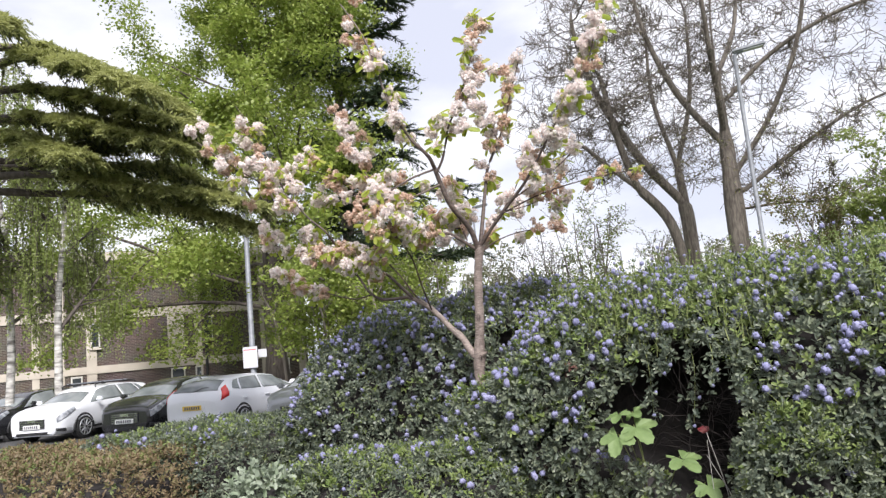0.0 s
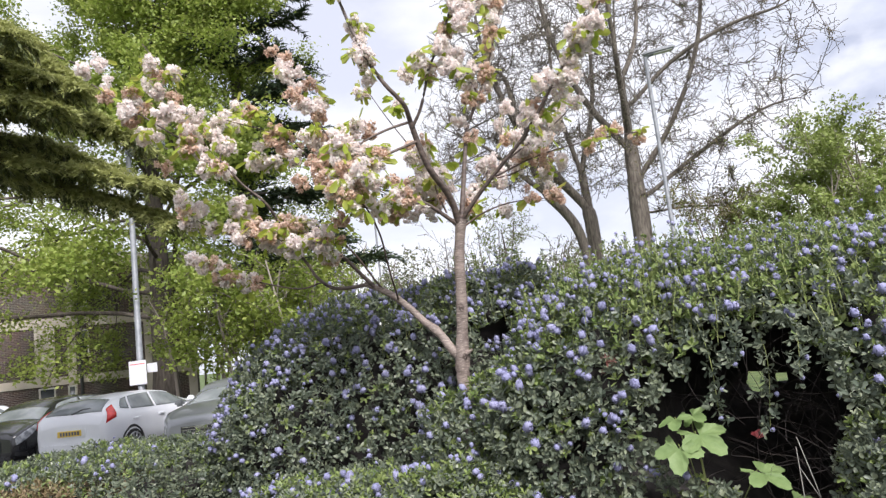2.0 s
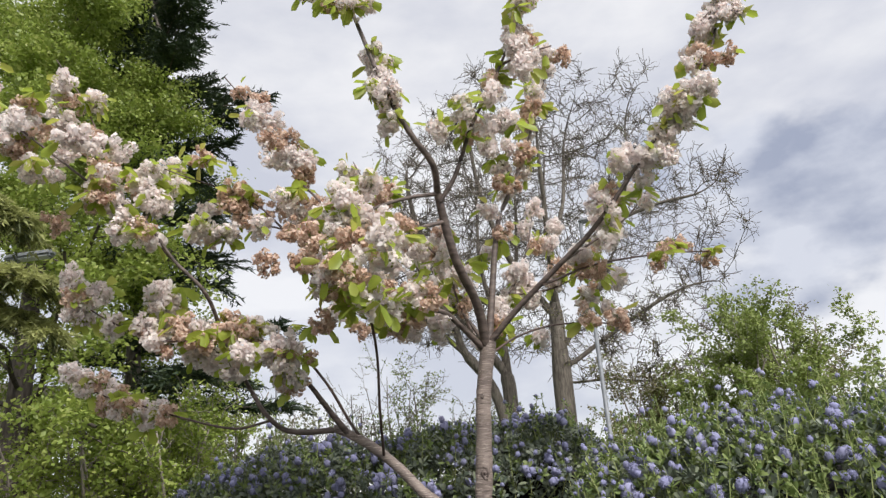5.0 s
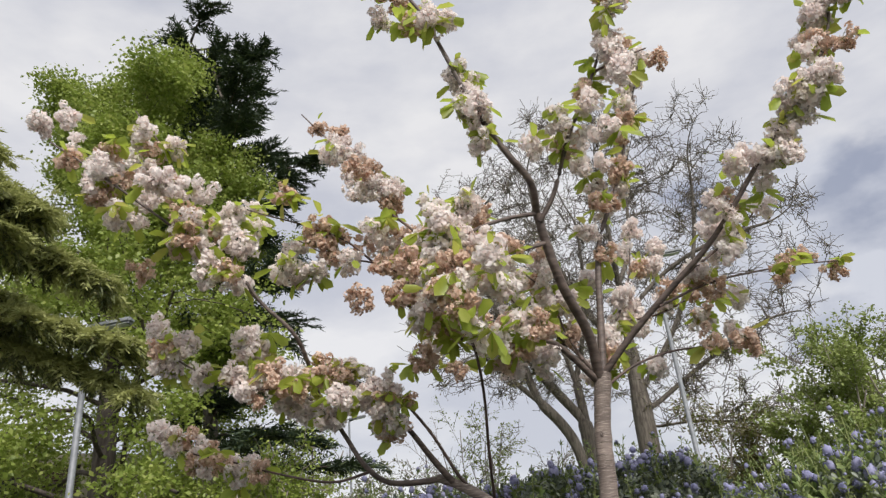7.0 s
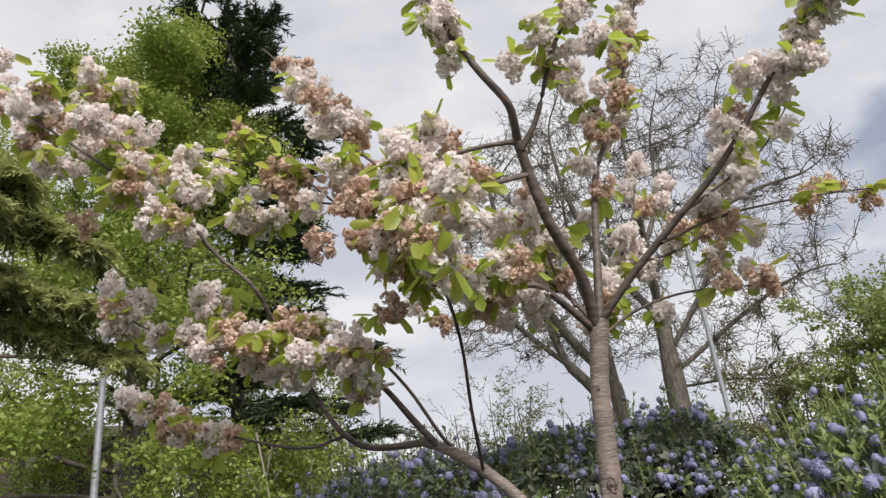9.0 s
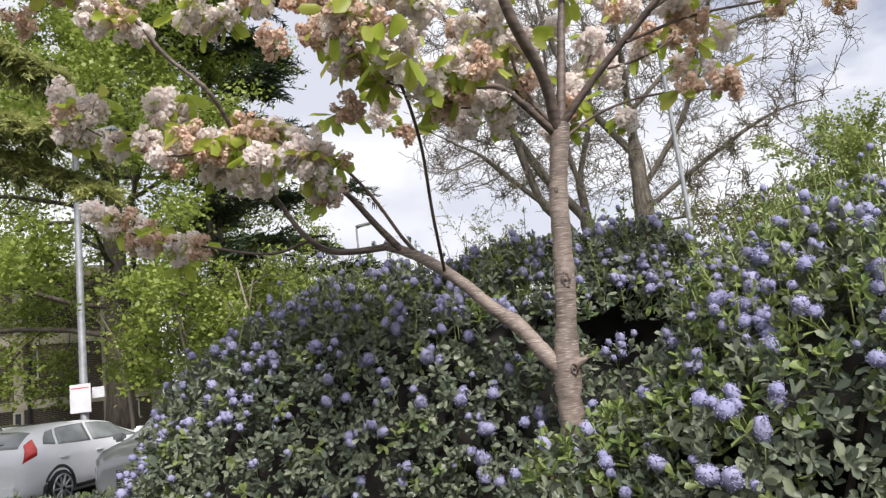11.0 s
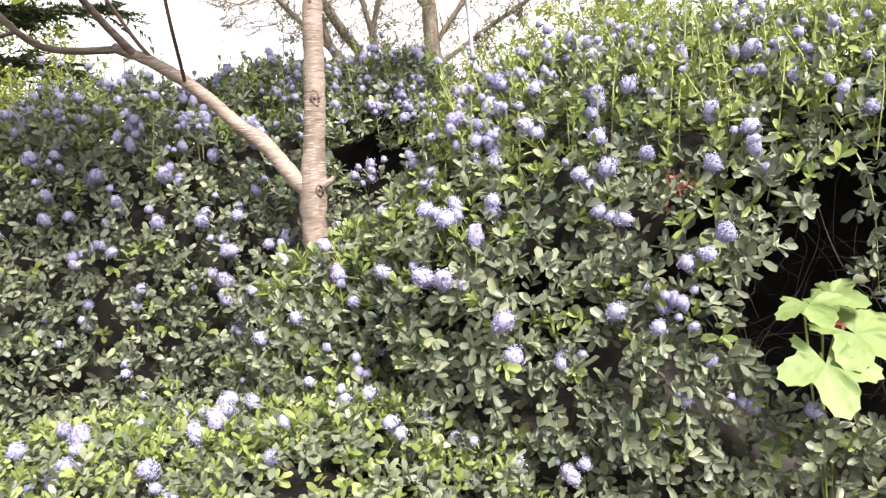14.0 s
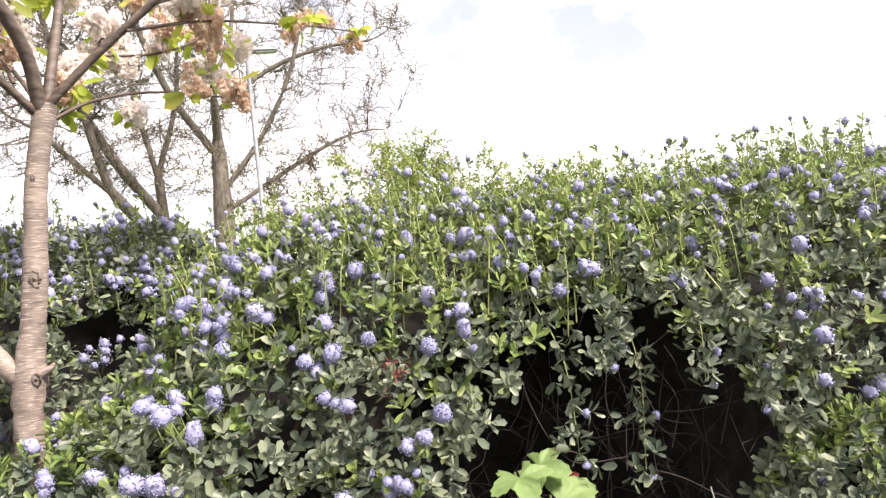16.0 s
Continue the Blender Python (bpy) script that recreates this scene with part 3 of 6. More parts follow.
    if F_at:
        F_at, F_dir = np.array(F_at), np.array(F_dir)
        order = np.argsort(np.linalg.norm(F_at - np.array(near), axis=1))
        sizes = flower_size * (0.5 + 0.8 * r.rand(len(F_at)) ** 1.3) * np.array(F_big)
        for j in order[:single]:
            ob = new("flower_head", HEAD_MESHES[r.randint(3)])
            ob.parent = thing
            ob.matrix_basis = Matrix.LocRotScale(Vector(F_at[j]), Vector(F_dir[j]).to_track_quat("Z", "Y"), Vector((sizes[j],) * 3))
        V, F, base = [], [], 0
        for j in order[single:]:
            m3 = np.array(Vector(F_dir[j]).to_track_quat("Z", "Y").to_matrix())
            V.append(HEAD_FAR[0] @ m3.T * sizes[j] + F_at[j])
            F.append(HEAD_FAR[1] + base)
            base += len(HEAD_FAR[0])
        if V:
            part("flower_mass", mesh_of("flower_mass", np.concatenate(V), np.concatenate(F), M_BLUE), thing, kind="stuff")
    return thing


TURN_R = radians(-22)


def trunk_gap(p):
    """The clear space round the cherry trunk and the dark gap between the two shrubs."""
    d = blob(p, (0.43, 7.98, 1.63), (0.16, 0.3, 0.09)) + 0.04 * lumps(p, 0.3, 19)
    return np.minimum(d, blob(p, (0.03, 7.58, 1.58), (0.12, 0.36, 0.36)))


def form_left(p):
    d = rounded_box(p, (-0.55, 9.2, 0.85), (1.5, 1.15, 1.22), 0.85)
    d = join(d, blob(p, (-1.75, 9.0, 0.75), (0.95, 0.98, 1.02)), 0.35)
    d = join(d, blob(p, (-1.7, 8.95, 0.25), (0.9, 0.85, 0.7)), 0.2)
    d = join(d, blob(p, (0.5, 9.1, 1.2), (1.1, 1.0, 1.0)), 0.3)
    return np.maximum(d + 0.10 * lumps(p, 0.9, 3) + 0.06 * lumps(p, 0.35, 4), -trunk_gap(p))


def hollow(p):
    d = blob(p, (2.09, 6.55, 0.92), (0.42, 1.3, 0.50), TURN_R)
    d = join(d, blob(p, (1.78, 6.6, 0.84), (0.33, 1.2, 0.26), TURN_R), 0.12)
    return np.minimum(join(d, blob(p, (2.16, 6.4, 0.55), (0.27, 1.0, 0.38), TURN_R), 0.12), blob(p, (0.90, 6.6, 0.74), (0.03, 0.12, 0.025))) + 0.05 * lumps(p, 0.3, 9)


def form_right(p):
    along = (p[..., 0] - 3.2) * math.sin(-TURN_R) + (p[..., 1] - 7.3) * math.cos(TURN_R)
    q = np.stack([p[..., 0], p[..., 1], p[..., 2] - 0.2 * along], -1)
    d = rounded_box(q, (3.39, 7.29, 0.7), (2.85, 1.5, 1.32), 0.85, TURN_R)
    d = join(d, blob(p, (0.72, 7.2, 0.65), (0.5, 0.6, 0.72)), 0.25)
    d = join(d, blob(p, (0.16, 7.5, 0.5), (0.5, 0.42, 0.68)), 0.2)
    d = d + 0.09 * lumps(p, 0.8, 7) + 0.045 * lumps(p, 0.3, 8)
    d = np.maximum(d, p[..., 0] - 4.5 - 0.1 * lumps(p, 0.4, 18))
    return np.maximum(d, -np.minimum(hollow(p), trunk_gap(p)))


def form_low(p):
    d = rounded_box(p, (-0.68, 6.9, 0.12), (1.02, 0.68, 0.46), 0.35)
    d = join(d, blob(p, (0.1, 6.65, 0.2), (0.6, 0.45, 0.42)), 0.2)
    return d + 0.2 * lumps(p, 0.5, 12)


def form_side(p):
    return rounded_box(p, (-3.75, 8.7, 0.3), (1.2, 1.5, 0.5), 0.4) + 0.14 * lumps(p, 0.7, 14)


def form_brown(p):
    return rounded_box(p, (-5.0, 7.3, 0.25), (1.9, 1.3, 0.46), 0.3) + 0.10 * lumps(p, 0.5, 15)


def form_corner(p):
    return blob(p, (2.74, 5.98, 0.42), (0.46, 0.36, 0.54)) + 0.12 * lumps(p, 0.35, 16)


shrub("ceanothus_shrub", "dense dark green ceanothus shrub dotted with blue flower heads", "shrub", form_left, (-3.2, 7.6, 0), (1.9, 10.8, 2.5),
      14500, 21, leaf=0.052, depth=0.26, core_in=0.27, young=0.14, flowers=760, single=90, upright=230, near=(-0.6, 8.0, 1.4), keep=lambda P: (P[:, 1] < 9.9) & (trunk_gap(P) > 0.05), shape=LEAF_MID)
shrub("ceanothus_shrub", "broad ceanothus shrub with pale blue flower heads and a dark hollow", "shrub", form_right, (-0.6, 4.0, 0), (6.6, 9.8, 2.6),
      24500, 22, leaf=0.054, depth=0.25, core_in=0.27, young=0.26, flowers=680, single=210, upright=680,
      keep=lambda P: (P[:, 1] < 8.9 - 0.35 * P[:, 0]) & (hollow(P) > 0.04) & (trunk_gap(P) > 0.04) & (P[:, 0] < 4.8))
shrub("low_shrub", "low spreading pale green shrub with a few blue heads", "shrub", form_low, (-3.1, 6.0, 0), (1.3, 7.8, 1.0),
      4300, 23, leaf=0.043, young=0.26, flowers=60, single=40, near=(-0.5, 6.6, 0.7), shape=LEAF_MID)
shrub("low_hedge", "low clipped green hedge in front of the parked cars", "hedge", form_side, (-5.4, 6.8, 0), (-2.2, 10.7, 1.1),
      6500, 24, leaf=0.05, young=0.14, flowers=40, single=20, near=(-3.2, 8.5, 0.8), shape=LEAF_SIMPLE)
shrub("brown_hedge", "low clipped hedge with withered brown leaves", "hedge", form_brown, (-7.4, 5.7, 0), (-2.6, 9.0, 1.0),
      8200, 25, leaf=0.046, mat=M_BROWN_LEAF, young=0.06, shape=LEAF_SIMPLE)
shrub("small_shrub", "small bright green shrub beside the dark hollow", "shrub", form_corner, (1.8, 5.2, 0), (3.5, 6.6, 1.3),
      1900, 26, leaf=0.045, young=0.3)


def form_pale(p):
    return blob(p, (-1.7, 6.3, 0.36), (0.34, 0.24, 0.26)) + 0.07 * lumps(p, 0.25, 17)


shrub("pale_plant", "low plant with broad pale grey-green leaves beside the brown hedge", "plant", form_pale, (-2.4, 5.7, 0), (-1.0, 6.9, 0.9),
      160, 27, leaf=0.085, leaves=6, mat=M_PALE_LEAF, step=0.06, core_in=0.12, stem=0.08)


# ---- cherry tree ----
def branch(tubes, pts, r0, r1, sides=8, per=5):
    line = smooth_line(pts, per)
    k = np.linspace(0, 1, len(line))
    tubes.add(line, r0 + (r1 - r0) * k ** 0.8, sides)
    return line


def petal_balls(C, R, r, petals=32):
    """Double blossoms: balls of crumpled petals at C with radii R."""
    n = len(C)
    C, R = np.repeat(C, petals, 0), np.repeat(R, petals)
    D = unit(r.normal(size=(n * petals, 3)))
    T = unit(np.cross(D, r.normal(size=D.shape)) + D * 0.45)
    N = unit(D + r.normal(size=D.shape) * 0.45)
    ln = R * (0.52 + 0.26 * r.rand(len(R)))
    P = C + D * R[:, None] * (0.55 + 0.4 * r.rand(len(R), 1)) - T * ln[:, None] * 0.5
    return P, T, N, ln, ln * 1.25


def cherry_tree():
    r = np.random.RandomState(5)
    tree = empty("cherry_tree", "young cherry tree in full pale pink double blossom", "tree", at=(0, 0, 0))
    trunk = Tubes()
    axis = smooth_line([(0.06, 7.86, 0.0), (0.05, 7.83, 0.6), (0.05, 7.80, 1.1), (0.05, 7.79, 1.30), (0.065, 7.79, 1.45), (0.085, 7.785, 1.62),
                        (0.11, 7.775, 1.84), (0.125, 7.765, 2.05), (0.14, 7.76, 2.25), (0.17, 7.75, 2.45), (0.2, 7.74, 2.6)], 8)
    girth = np.interp(axis[:, 2], [0, 0.6, 1.1, 1.3, 1.42, 1.52, 1.62, 1.84, 2.05, 2.45, 2.55, 2.61], [0.075, 0.062, 0.055, 0.057, 0.067, 0.058, 0.049, 0.050, 0.046, 0.044, 0.048, 0.044])
    trunk.add(axis, girth, 22)
    skin = trunk.V[-1]
    ring_mid = np.repeat(axis, 22, 0)
    rough = np.where(skin[:, 2:] < 1.55, 0.009, 0.0035)
    trunk.V[-1] = skin + unit(skin - ring_mid) * rough * (lumps(skin, 0.07, 301) + 0.8 * lumps(skin * [1, 1, 2.5], 0.05, 302))[:, None]
    part("trunk", trunk.mesh("trunk", M_CHERRY_BARK), tree, "ringed greyish pink bark, rough and swollen at the fork")
    for kc, kr in (((0.112, 7.727, 1.84), 0.022), ((0.09, 7.726, 1.43), 0.016), ((0.13, 7.715, 2.27), 0.008)):
        knot = Tubes()
        a = np.linspace(0, 2 * np.pi, 17)
        wave = 1 + 0.14 * r.normal(size=17)
        wave[-1] = wave[0]
        knot.add(np.stack([kc[0] + kr * 0.75 * np.cos(a) * wave, np.full(17, kc[1] + 0.002), kc[2] + kr * 1.45 * np.sin(a) * wave], -1), kr * (0.30 + 0.12 * r.rand(17)), 6)
        knot.add([(kc[0], kc[1] + 0.02, kc[2] - kr), (kc[0] + 0.002, kc[1], kc[2]), (kc[0], kc[1] + 0.02, kc[2] + kr)], [kr * 0.2, kr * 0.55, kr * 0.2], 8)
        part("bark_knot", knot.mesh("bark_knot", M_CHERRY_LIMB), tree, "healed knot where a limb was cut")
    stub = Tubes()
    stub.add([(0.09, 7.765, 1.44), (0.12, 7.745, 1.455), (0.15, 7.735, 1.472), (0.162, 7.73, 1.487)], [0.03, 0.019, 0.013, 0.005], 8)
    part("broken_stub", stub.mesh("broken_stub", M_CHERRY_BARK), tree, "short broken side shoot")
    arm = Tubes()
    line = smooth_line([(0.07, 7.8, 1.40), (-0.02, 7.80, 1.5), (-0.1, 7.85, 1.62), (-0.17, 7.87, 1.70), (-0.25, 7.9, 1.77), (-0.37, 7.95, 1.90), (-0.49, 8.0, 2.01), (-0.60, 8.02, 2.09), (-0.67, 8.03, 2.13), (-0.78, 8.05, 2.18)], 7)
    along = np.linspace(0, 1, len(line))
    arm.add(line, np.interp(along, [0, 0.1, 0.24, 0.3, 0.42, 0.62, 0.7, 1], [0.044, 0.040, 0.036, 0.041, 0.032, 0.029, 0.031, 0.024]), 14)
    skin, ring_mid = arm.V[-1], np.repeat(line, 14, 0)
    arm.V[-1] = skin + unit(skin - ring_mid) * 0.004 * lumps(skin, 0.08, 303)[:, None]
    part("low_limb", arm.mesh("low_limb", M_CHERRY_BARK), tree, "low side limb with pinkish bark")
    spots = []

    def limb(pts, r0, r1, bloom=None, amount=10, tree_part="branch", old=0.25, leafy=0.7, spread=0.06):
        t = Tubes()
        line = branch(t, pts, r0, r1, 7)
        part(tree_part, t.mesh(tree_part, M_CHERRY_TWIG if r0 < 0.012 else M_CHERRY_LIMB), tree)
        if bloom:
            for f in np.linspace(bloom[0], bloom[1], amount):
                i = f * (len(line) - 1)
                a, b = line[int(i)], line[min(int(i) + 1, len(line) - 1)]
                spots.append((a + (b - a) * (i % 1) + r.normal(size=3) * spread, old, leafy))

    limb([(0.18, 7.74, 2.55), (0.14, 7.6, 2.78), (0.02, 7.4, 3.0), (-0.04, 7.3, 3.22), (-0.07, 7.24, 3.37)], 0.031, 0.024)
    limb([(-0.07, 7.24, 3.37), (-0.09, 7.1, 3.48), (-0.2, 7.0, 3.62), (-0.31, 6.95, 3.82), (-0.41, 6.93, 4.1), (-0.49, 6.95, 4.36), (-0.58, 7.0, 4.66), (-0.74, 7.1, 5.0), (-0.95, 7.2, 5.35)], 0.022, 0.007, (0.3, 1), 18, spread=0.07)
    limb([(-0.07, 7.24, 3.37), (-0.24, 7.1, 3.29), (-0.4, 6.95, 3.18), (-0.5, 6.9, 3.11), (-0.58, 6.85, 3.22)], 0.013, 0.006, (0.55, 1), 10)
    limb([(-0.04, 7.3, 3.22), (-0.23, 7.1, 3.1), (-0.38, 6.9, 3.01), (-0.5, 6.75, 2.9), (-0.58, 6.7, 2.76)], 0.013, 0.006, (0.5, 1), 18, old=0.5, spread=0.09)
    limb([(-0.06, 7.24, 3.32), (0.03, 7.2, 3.45), (0.1, 7.15, 3.62), (0.15, 7.1, 3.74), (0.27, 7.1, 3.96), (0.41, 7.05, 4.25), (0.51, 7.0, 4.48), (0.58, 7.0, 4.78)], 0.015, 0.006, (0.35, 1), 19, spread=0.08)
    limb([(0.34, 7.08, 4.11), (0.51, 7.1, 4.2), (0.67, 7.1, 4.25)], 0.008, 0.004, (0.3, 1), 6)
    limb([(0.2, 7.76, 2.58), (0.25, 7.8, 2.9), (0.31, 7.85, 3.27), (0.36, 7.85, 3.47), (0.49, 7.9, 3.74), (0.6, 7.9, 3.99), (0.7, 7.9, 4.31), (0.84, 7.9, 4.68)], 0.026, 0.006, (0.4, 1), 15)
    limb([(0.49, 7.9, 3.74), (0.38, 7.95, 3.97), (0.25, 8.0, 4.19)], 0.01, 0.004, (0.3, 1), 6)
    limb([(0.21, 7.74, 2.6), (0.39, 7.65, 2.78), (0.64, 7.5, 2.99), (0.8, 7.4, 3.12), (0.94, 7.3, 3.27), (1.09, 7.2, 3.46), (1.27, 7.1, 3.68), (1.40, 7.05, 3.83), (1.56, 7.0, 4.05), (1.66, 7.0, 4.32), (1.72, 7.0, 4.64)], 0.021, 0.006, (0.36, 1), 28, old=0.25)
    limb([(0.64, 7.5, 2.99), (0.92, 7.7, 3.2), (1.21, 7.8, 3.41), (1.49, 7.9, 3.75)], 0.01, 0.004, (0.2, 0.8), 8)
    limb([(0.2, 7.74, 2.52), (0.37, 7.75, 2.62), (0.59, 7.8, 2.69), (0.83, 7.85, 2.71), (1.04, 7.85, 2.69)], 0.009, 0.004, (0.85, 1), 4, old=0.8)
    limb([(0.53, 7.55, 2.88), (0.91, 7.8, 3.07), (1.29, 8.0, 3.18), (1.59, 8.1, 3.23), (1.87, 8.17, 3.25)], 0.009, 0.004, (0.3, 1), 6, old=0.7, leafy=0.5)
    limb([(0.17, 7.74, 2.55), (0.03, 7.6, 2.67), (-0.08, 7.5, 2.74), (-0.23, 7.4, 2.72), (-0.38, 7.3, 2.7), (-0.55, 7.2, 2.72)], 0.021, 0.008, (0.5, 1), 15, old=0.55, spread=0.09)
    limb([(0.09, 7.65, 2.66), (0.02, 7.7, 2.88), (-0.01, 7.75, 3.08), (-0.13, 7.8, 3.25)], 0.009, 0.005, (0.45, 1), 12, spread=0.1)
    limb([(-0.76, 8.05, 2.17), (-0.94, 8.0, 2.16), (-1.07, 7.95, 2.18), (-1.17, 7.9, 2.27), (-1.25, 7.9, 2.4), (-1.32, 7.85, 2.53), (-1.4, 7.8, 2.68)], 0.02, 0.011, (0.85, 1), 5)
    limb([(-1.14, 7.9, 2.23), (-1.39, 8.0, 2.21), (-1.77, 8.15, 2.32), (-2.07, 8.3, 2.43), (-2.4, 8.4, 2.54), (-2.57, 8.41, 2.68)], 0.009, 0.004, (0.45, 1), 13, old=0.4, spread=0.04)
    limb([(-0.69, 8.03, 2.14), (-0.79, 7.95, 2.27), (-0.88, 7.85, 2.4), (-0.94, 7.7, 2.47), (-1.01, 7.55, 2.56), (-1.13, 7.5, 2.64)], 0.022, 0.008, (0.6, 1), 11, old=0.15, spread=0.07)
    limb([(-0.57, 8.015, 2.07), (-0.66, 8.0, 2.18), (-0.8, 7.9, 2.43), (-0.99, 7.8, 2.66), (-1.13, 7.7, 2.73), (-1.27, 7.6, 2.7), (-1.51, 7.6, 2.68), (-1.8, 7.6, 2.71), (-2.16, 7.6, 2.91), (-2.28, 7.6, 3.06)], 0.011, 0.004, (0.45, 1), 22, old=0.4, spread=0.045)
    limb([(-1.32, 7.85, 2.53), (-1.47, 7.8, 2.66), (-1.65, 7.8, 2.75), (-1.75, 7.7, 2.96), (-1.78, 7.7, 3.02)], 0.009, 0.004, (0.3, 1), 11, old=0.1, spread=0.04)
    limb([(-1.4, 7.8, 2.68), (-1.44, 7.5, 2.92), (-1.61, 7.4, 3.11), (-1.75, 7.3, 3.32), (-1.98, 7.2, 3.48), (-2.17, 7.1, 3.63), (-2.37, 7.0, 3.79), (-2.69, 7.0, 4.05)], 0.013, 0.005, (0.35, 1), 34, old=0.25, spread=0.1)
    limb([(-1.61, 7.4, 3.11), (-1.88, 7.45, 3.41), (-2.1, 7.5, 3.86), (-2.3, 7.5, 4.28), (-2.5, 7.5, 4.59)], 0.009, 0.004, (0.3, 0.85), 16, old=0.5, spread=0.09)
    limb([(-0.47, 7.97, 1.99), (-0.47, 7.7, 2.24), (-0.46, 7.45, 2.49), (-0.48, 7.2, 2.66), (-0.53, 7.15, 2.74), (-0.65, 7.1, 2.83), (-0.78, 7.1, 2.88)], 0.009, 0.006, (0.85, 1), 6, old=0.4)
    limb([(-0.65, 7.1, 2.83), (-0.81, 7.2, 3.09), (-0.96, 7.3, 3.22), (-1.22, 7.4, 3.34), (-1.43, 7.4, 3.48)], 0.008, 0.004, (0.1, 1), 20, old=0.6, spread=0.08)
    limb([(-0.58, 6.9, 2.98), (-0.7, 7.1, 3.26), (-0.89, 7.3, 3.55), (-1.07, 7.5, 3.91), (-1.23, 7.6, 4.2), (-1.43, 7.6, 4.47)], 0.009, 0.004, (0.0, 0.85), 24, old=0.3, leafy=0.6, spread=0.08)
    limb([(-0.96, 7.3, 3.22), (-1.13, 7.4, 3.42), (-1.34, 7.4, 3.54), (-1.62, 7.4, 3.66), (-1.81, 7.4, 3.75)], 0.007, 0.003, (0.5, 1), 3, leafy=3.0)

    # upright limbs behind the fork, thick with blossom
    limb([(0.19, 7.78, 2.58), (0.08, 7.95, 2.82), (-0.06, 8.15, 3.05), (-0.22, 8.3, 3.3), (-0.3, 8.4, 3.55)], 0.014, 0.004, (0.15, 1), 18, old=0.25, spread=0.12)
    limb([(0.2, 7.78, 2.6), (0.3, 8.0, 2.85), (0.46, 8.2, 3.1), (0.6, 8.35, 3.4), (0.68, 8.45, 3.7)], 0.013, 0.004, (0.2, 1), 16, old=0.35, spread=0.12)
    limb([(0.06, 8.0, 2.86), (-0.2, 8.1, 2.88), (-0.45, 8.2, 2.98), (-0.68, 8.3, 3.15)], 0.009, 0.004, (0.1, 1), 15, old=0.4, spread=0.11)
    limb([(0.42, 8.15, 3.0), (0.72, 8.2, 3.05), (0.98, 8.3, 3.2), (1.2, 8.35, 3.42)], 0.009, 0.004, (0.2, 1), 9, old=0.3, spread=0.09)
    limb([(-0.3, 8.4, 3.55), (-0.48, 8.38, 3.85), (-0.65, 8.33, 4.17)], 0.007, 0.003, (0.5, 1), 2, leafy=4.0)
    limb([(-1.75, 7.3, 3.32), (-1.85, 7.7, 3.7), (-1.99, 8.1, 4.08)], 0.008, 0.003, (0.7, 1), 3, leafy=4.5)

    # blossom clusters: stalked bunches of double flowers with a few leaves above each
    stalks, leafs = Tubes(), [[], [], [], []]
    crowd = {True: [], False: []}
    singled = set(np.argsort([c[1] for c, _, _ in spots])[:300])
    for n_spot, (c, old, leafy) in enumerate(spots):
        faded = r.rand() < old
        k = r.randint(9, 16)
        hang = unit(r.normal(size=(k, 3)) + [0, 0, -0.3])
        cen = c + hang * (0.03 + 0.045 * r.rand(k, 1))
        for q in cen:
            stalks.add([c, (c + q) / 2 + [0, 0, 0.006], q], [0.0018, 0.0015, 0.0015], 3)
        rad = (0.035 if not faded else 0.029) * (0.8 + 0.4 * r.rand(k))
        balls = petal_balls(cen, rad, r)
        if n_spot in singled:
            part("blossom_cluster", leaf_mesh("blossom_cluster", *balls, M_PETAL_OLD if faded else M_PETAL, PETAL), tree,
                 "fading pinkish brown blossoms" if faded else "white and pale pink blossoms")
        else:
            crowd[faded].append(balls)
        if r.rand() < 0.55 * leafy:
            top = c + unit(r.normal(size=3) + [0, 0, 0.6]) * 0.07
            for _ in range(r.randint(5, 9)):
                d = unit(r.normal(size=3) * [1, 1, 0.4] + [0, 0, -0.65])
                leafs[0].append(top)
                leafs[1].append(d)
                leafs[2].append(unit(np.cross(d, r.normal(size=3)) + [0, 0, 0.9]))
                leafs[3].append(0.09 + 0.05 * r.rand())
        for _ in range(r.poisson(2.6 * leafy)):
            d = unit(r.normal(size=3) + [0, 0, 0.25])
            leafs[0].append(c + d * 0.05)
            leafs[1].append(d + [0, 0, -0.55])
            leafs[2].append(unit(r.normal(size=3) + [0, 0, 1.4]))
            leafs[3].append(0.08 + 0.05 * r.rand())
    for faded, sets in crowd.items():
        if sets:
            part("blossom_mass", leaf_mesh("blossom_mass", *[np.concatenate(col) for col in zip(*sets)], M_PETAL_OLD if faded else M_PETAL, PETAL), tree,
                 "fading pinkish brown blossoms" if faded else "white and pale pink blossoms", kind="stuff")
    ln = np.array(leafs[3])
    part("leaves", leaf_mesh("leaves", np.array(leafs[0]), np.array(leafs[1]), np.array(leafs[2]), ln, ln * 0.5, M_CHERRY_LEAF), tree, "fresh yellow-green leaves", kind="stuff")
    part("stalk_mass", stalks.mesh("stalk_mass", M_STEM), tree, kind="stuff")
    return tree


cherry_tree()


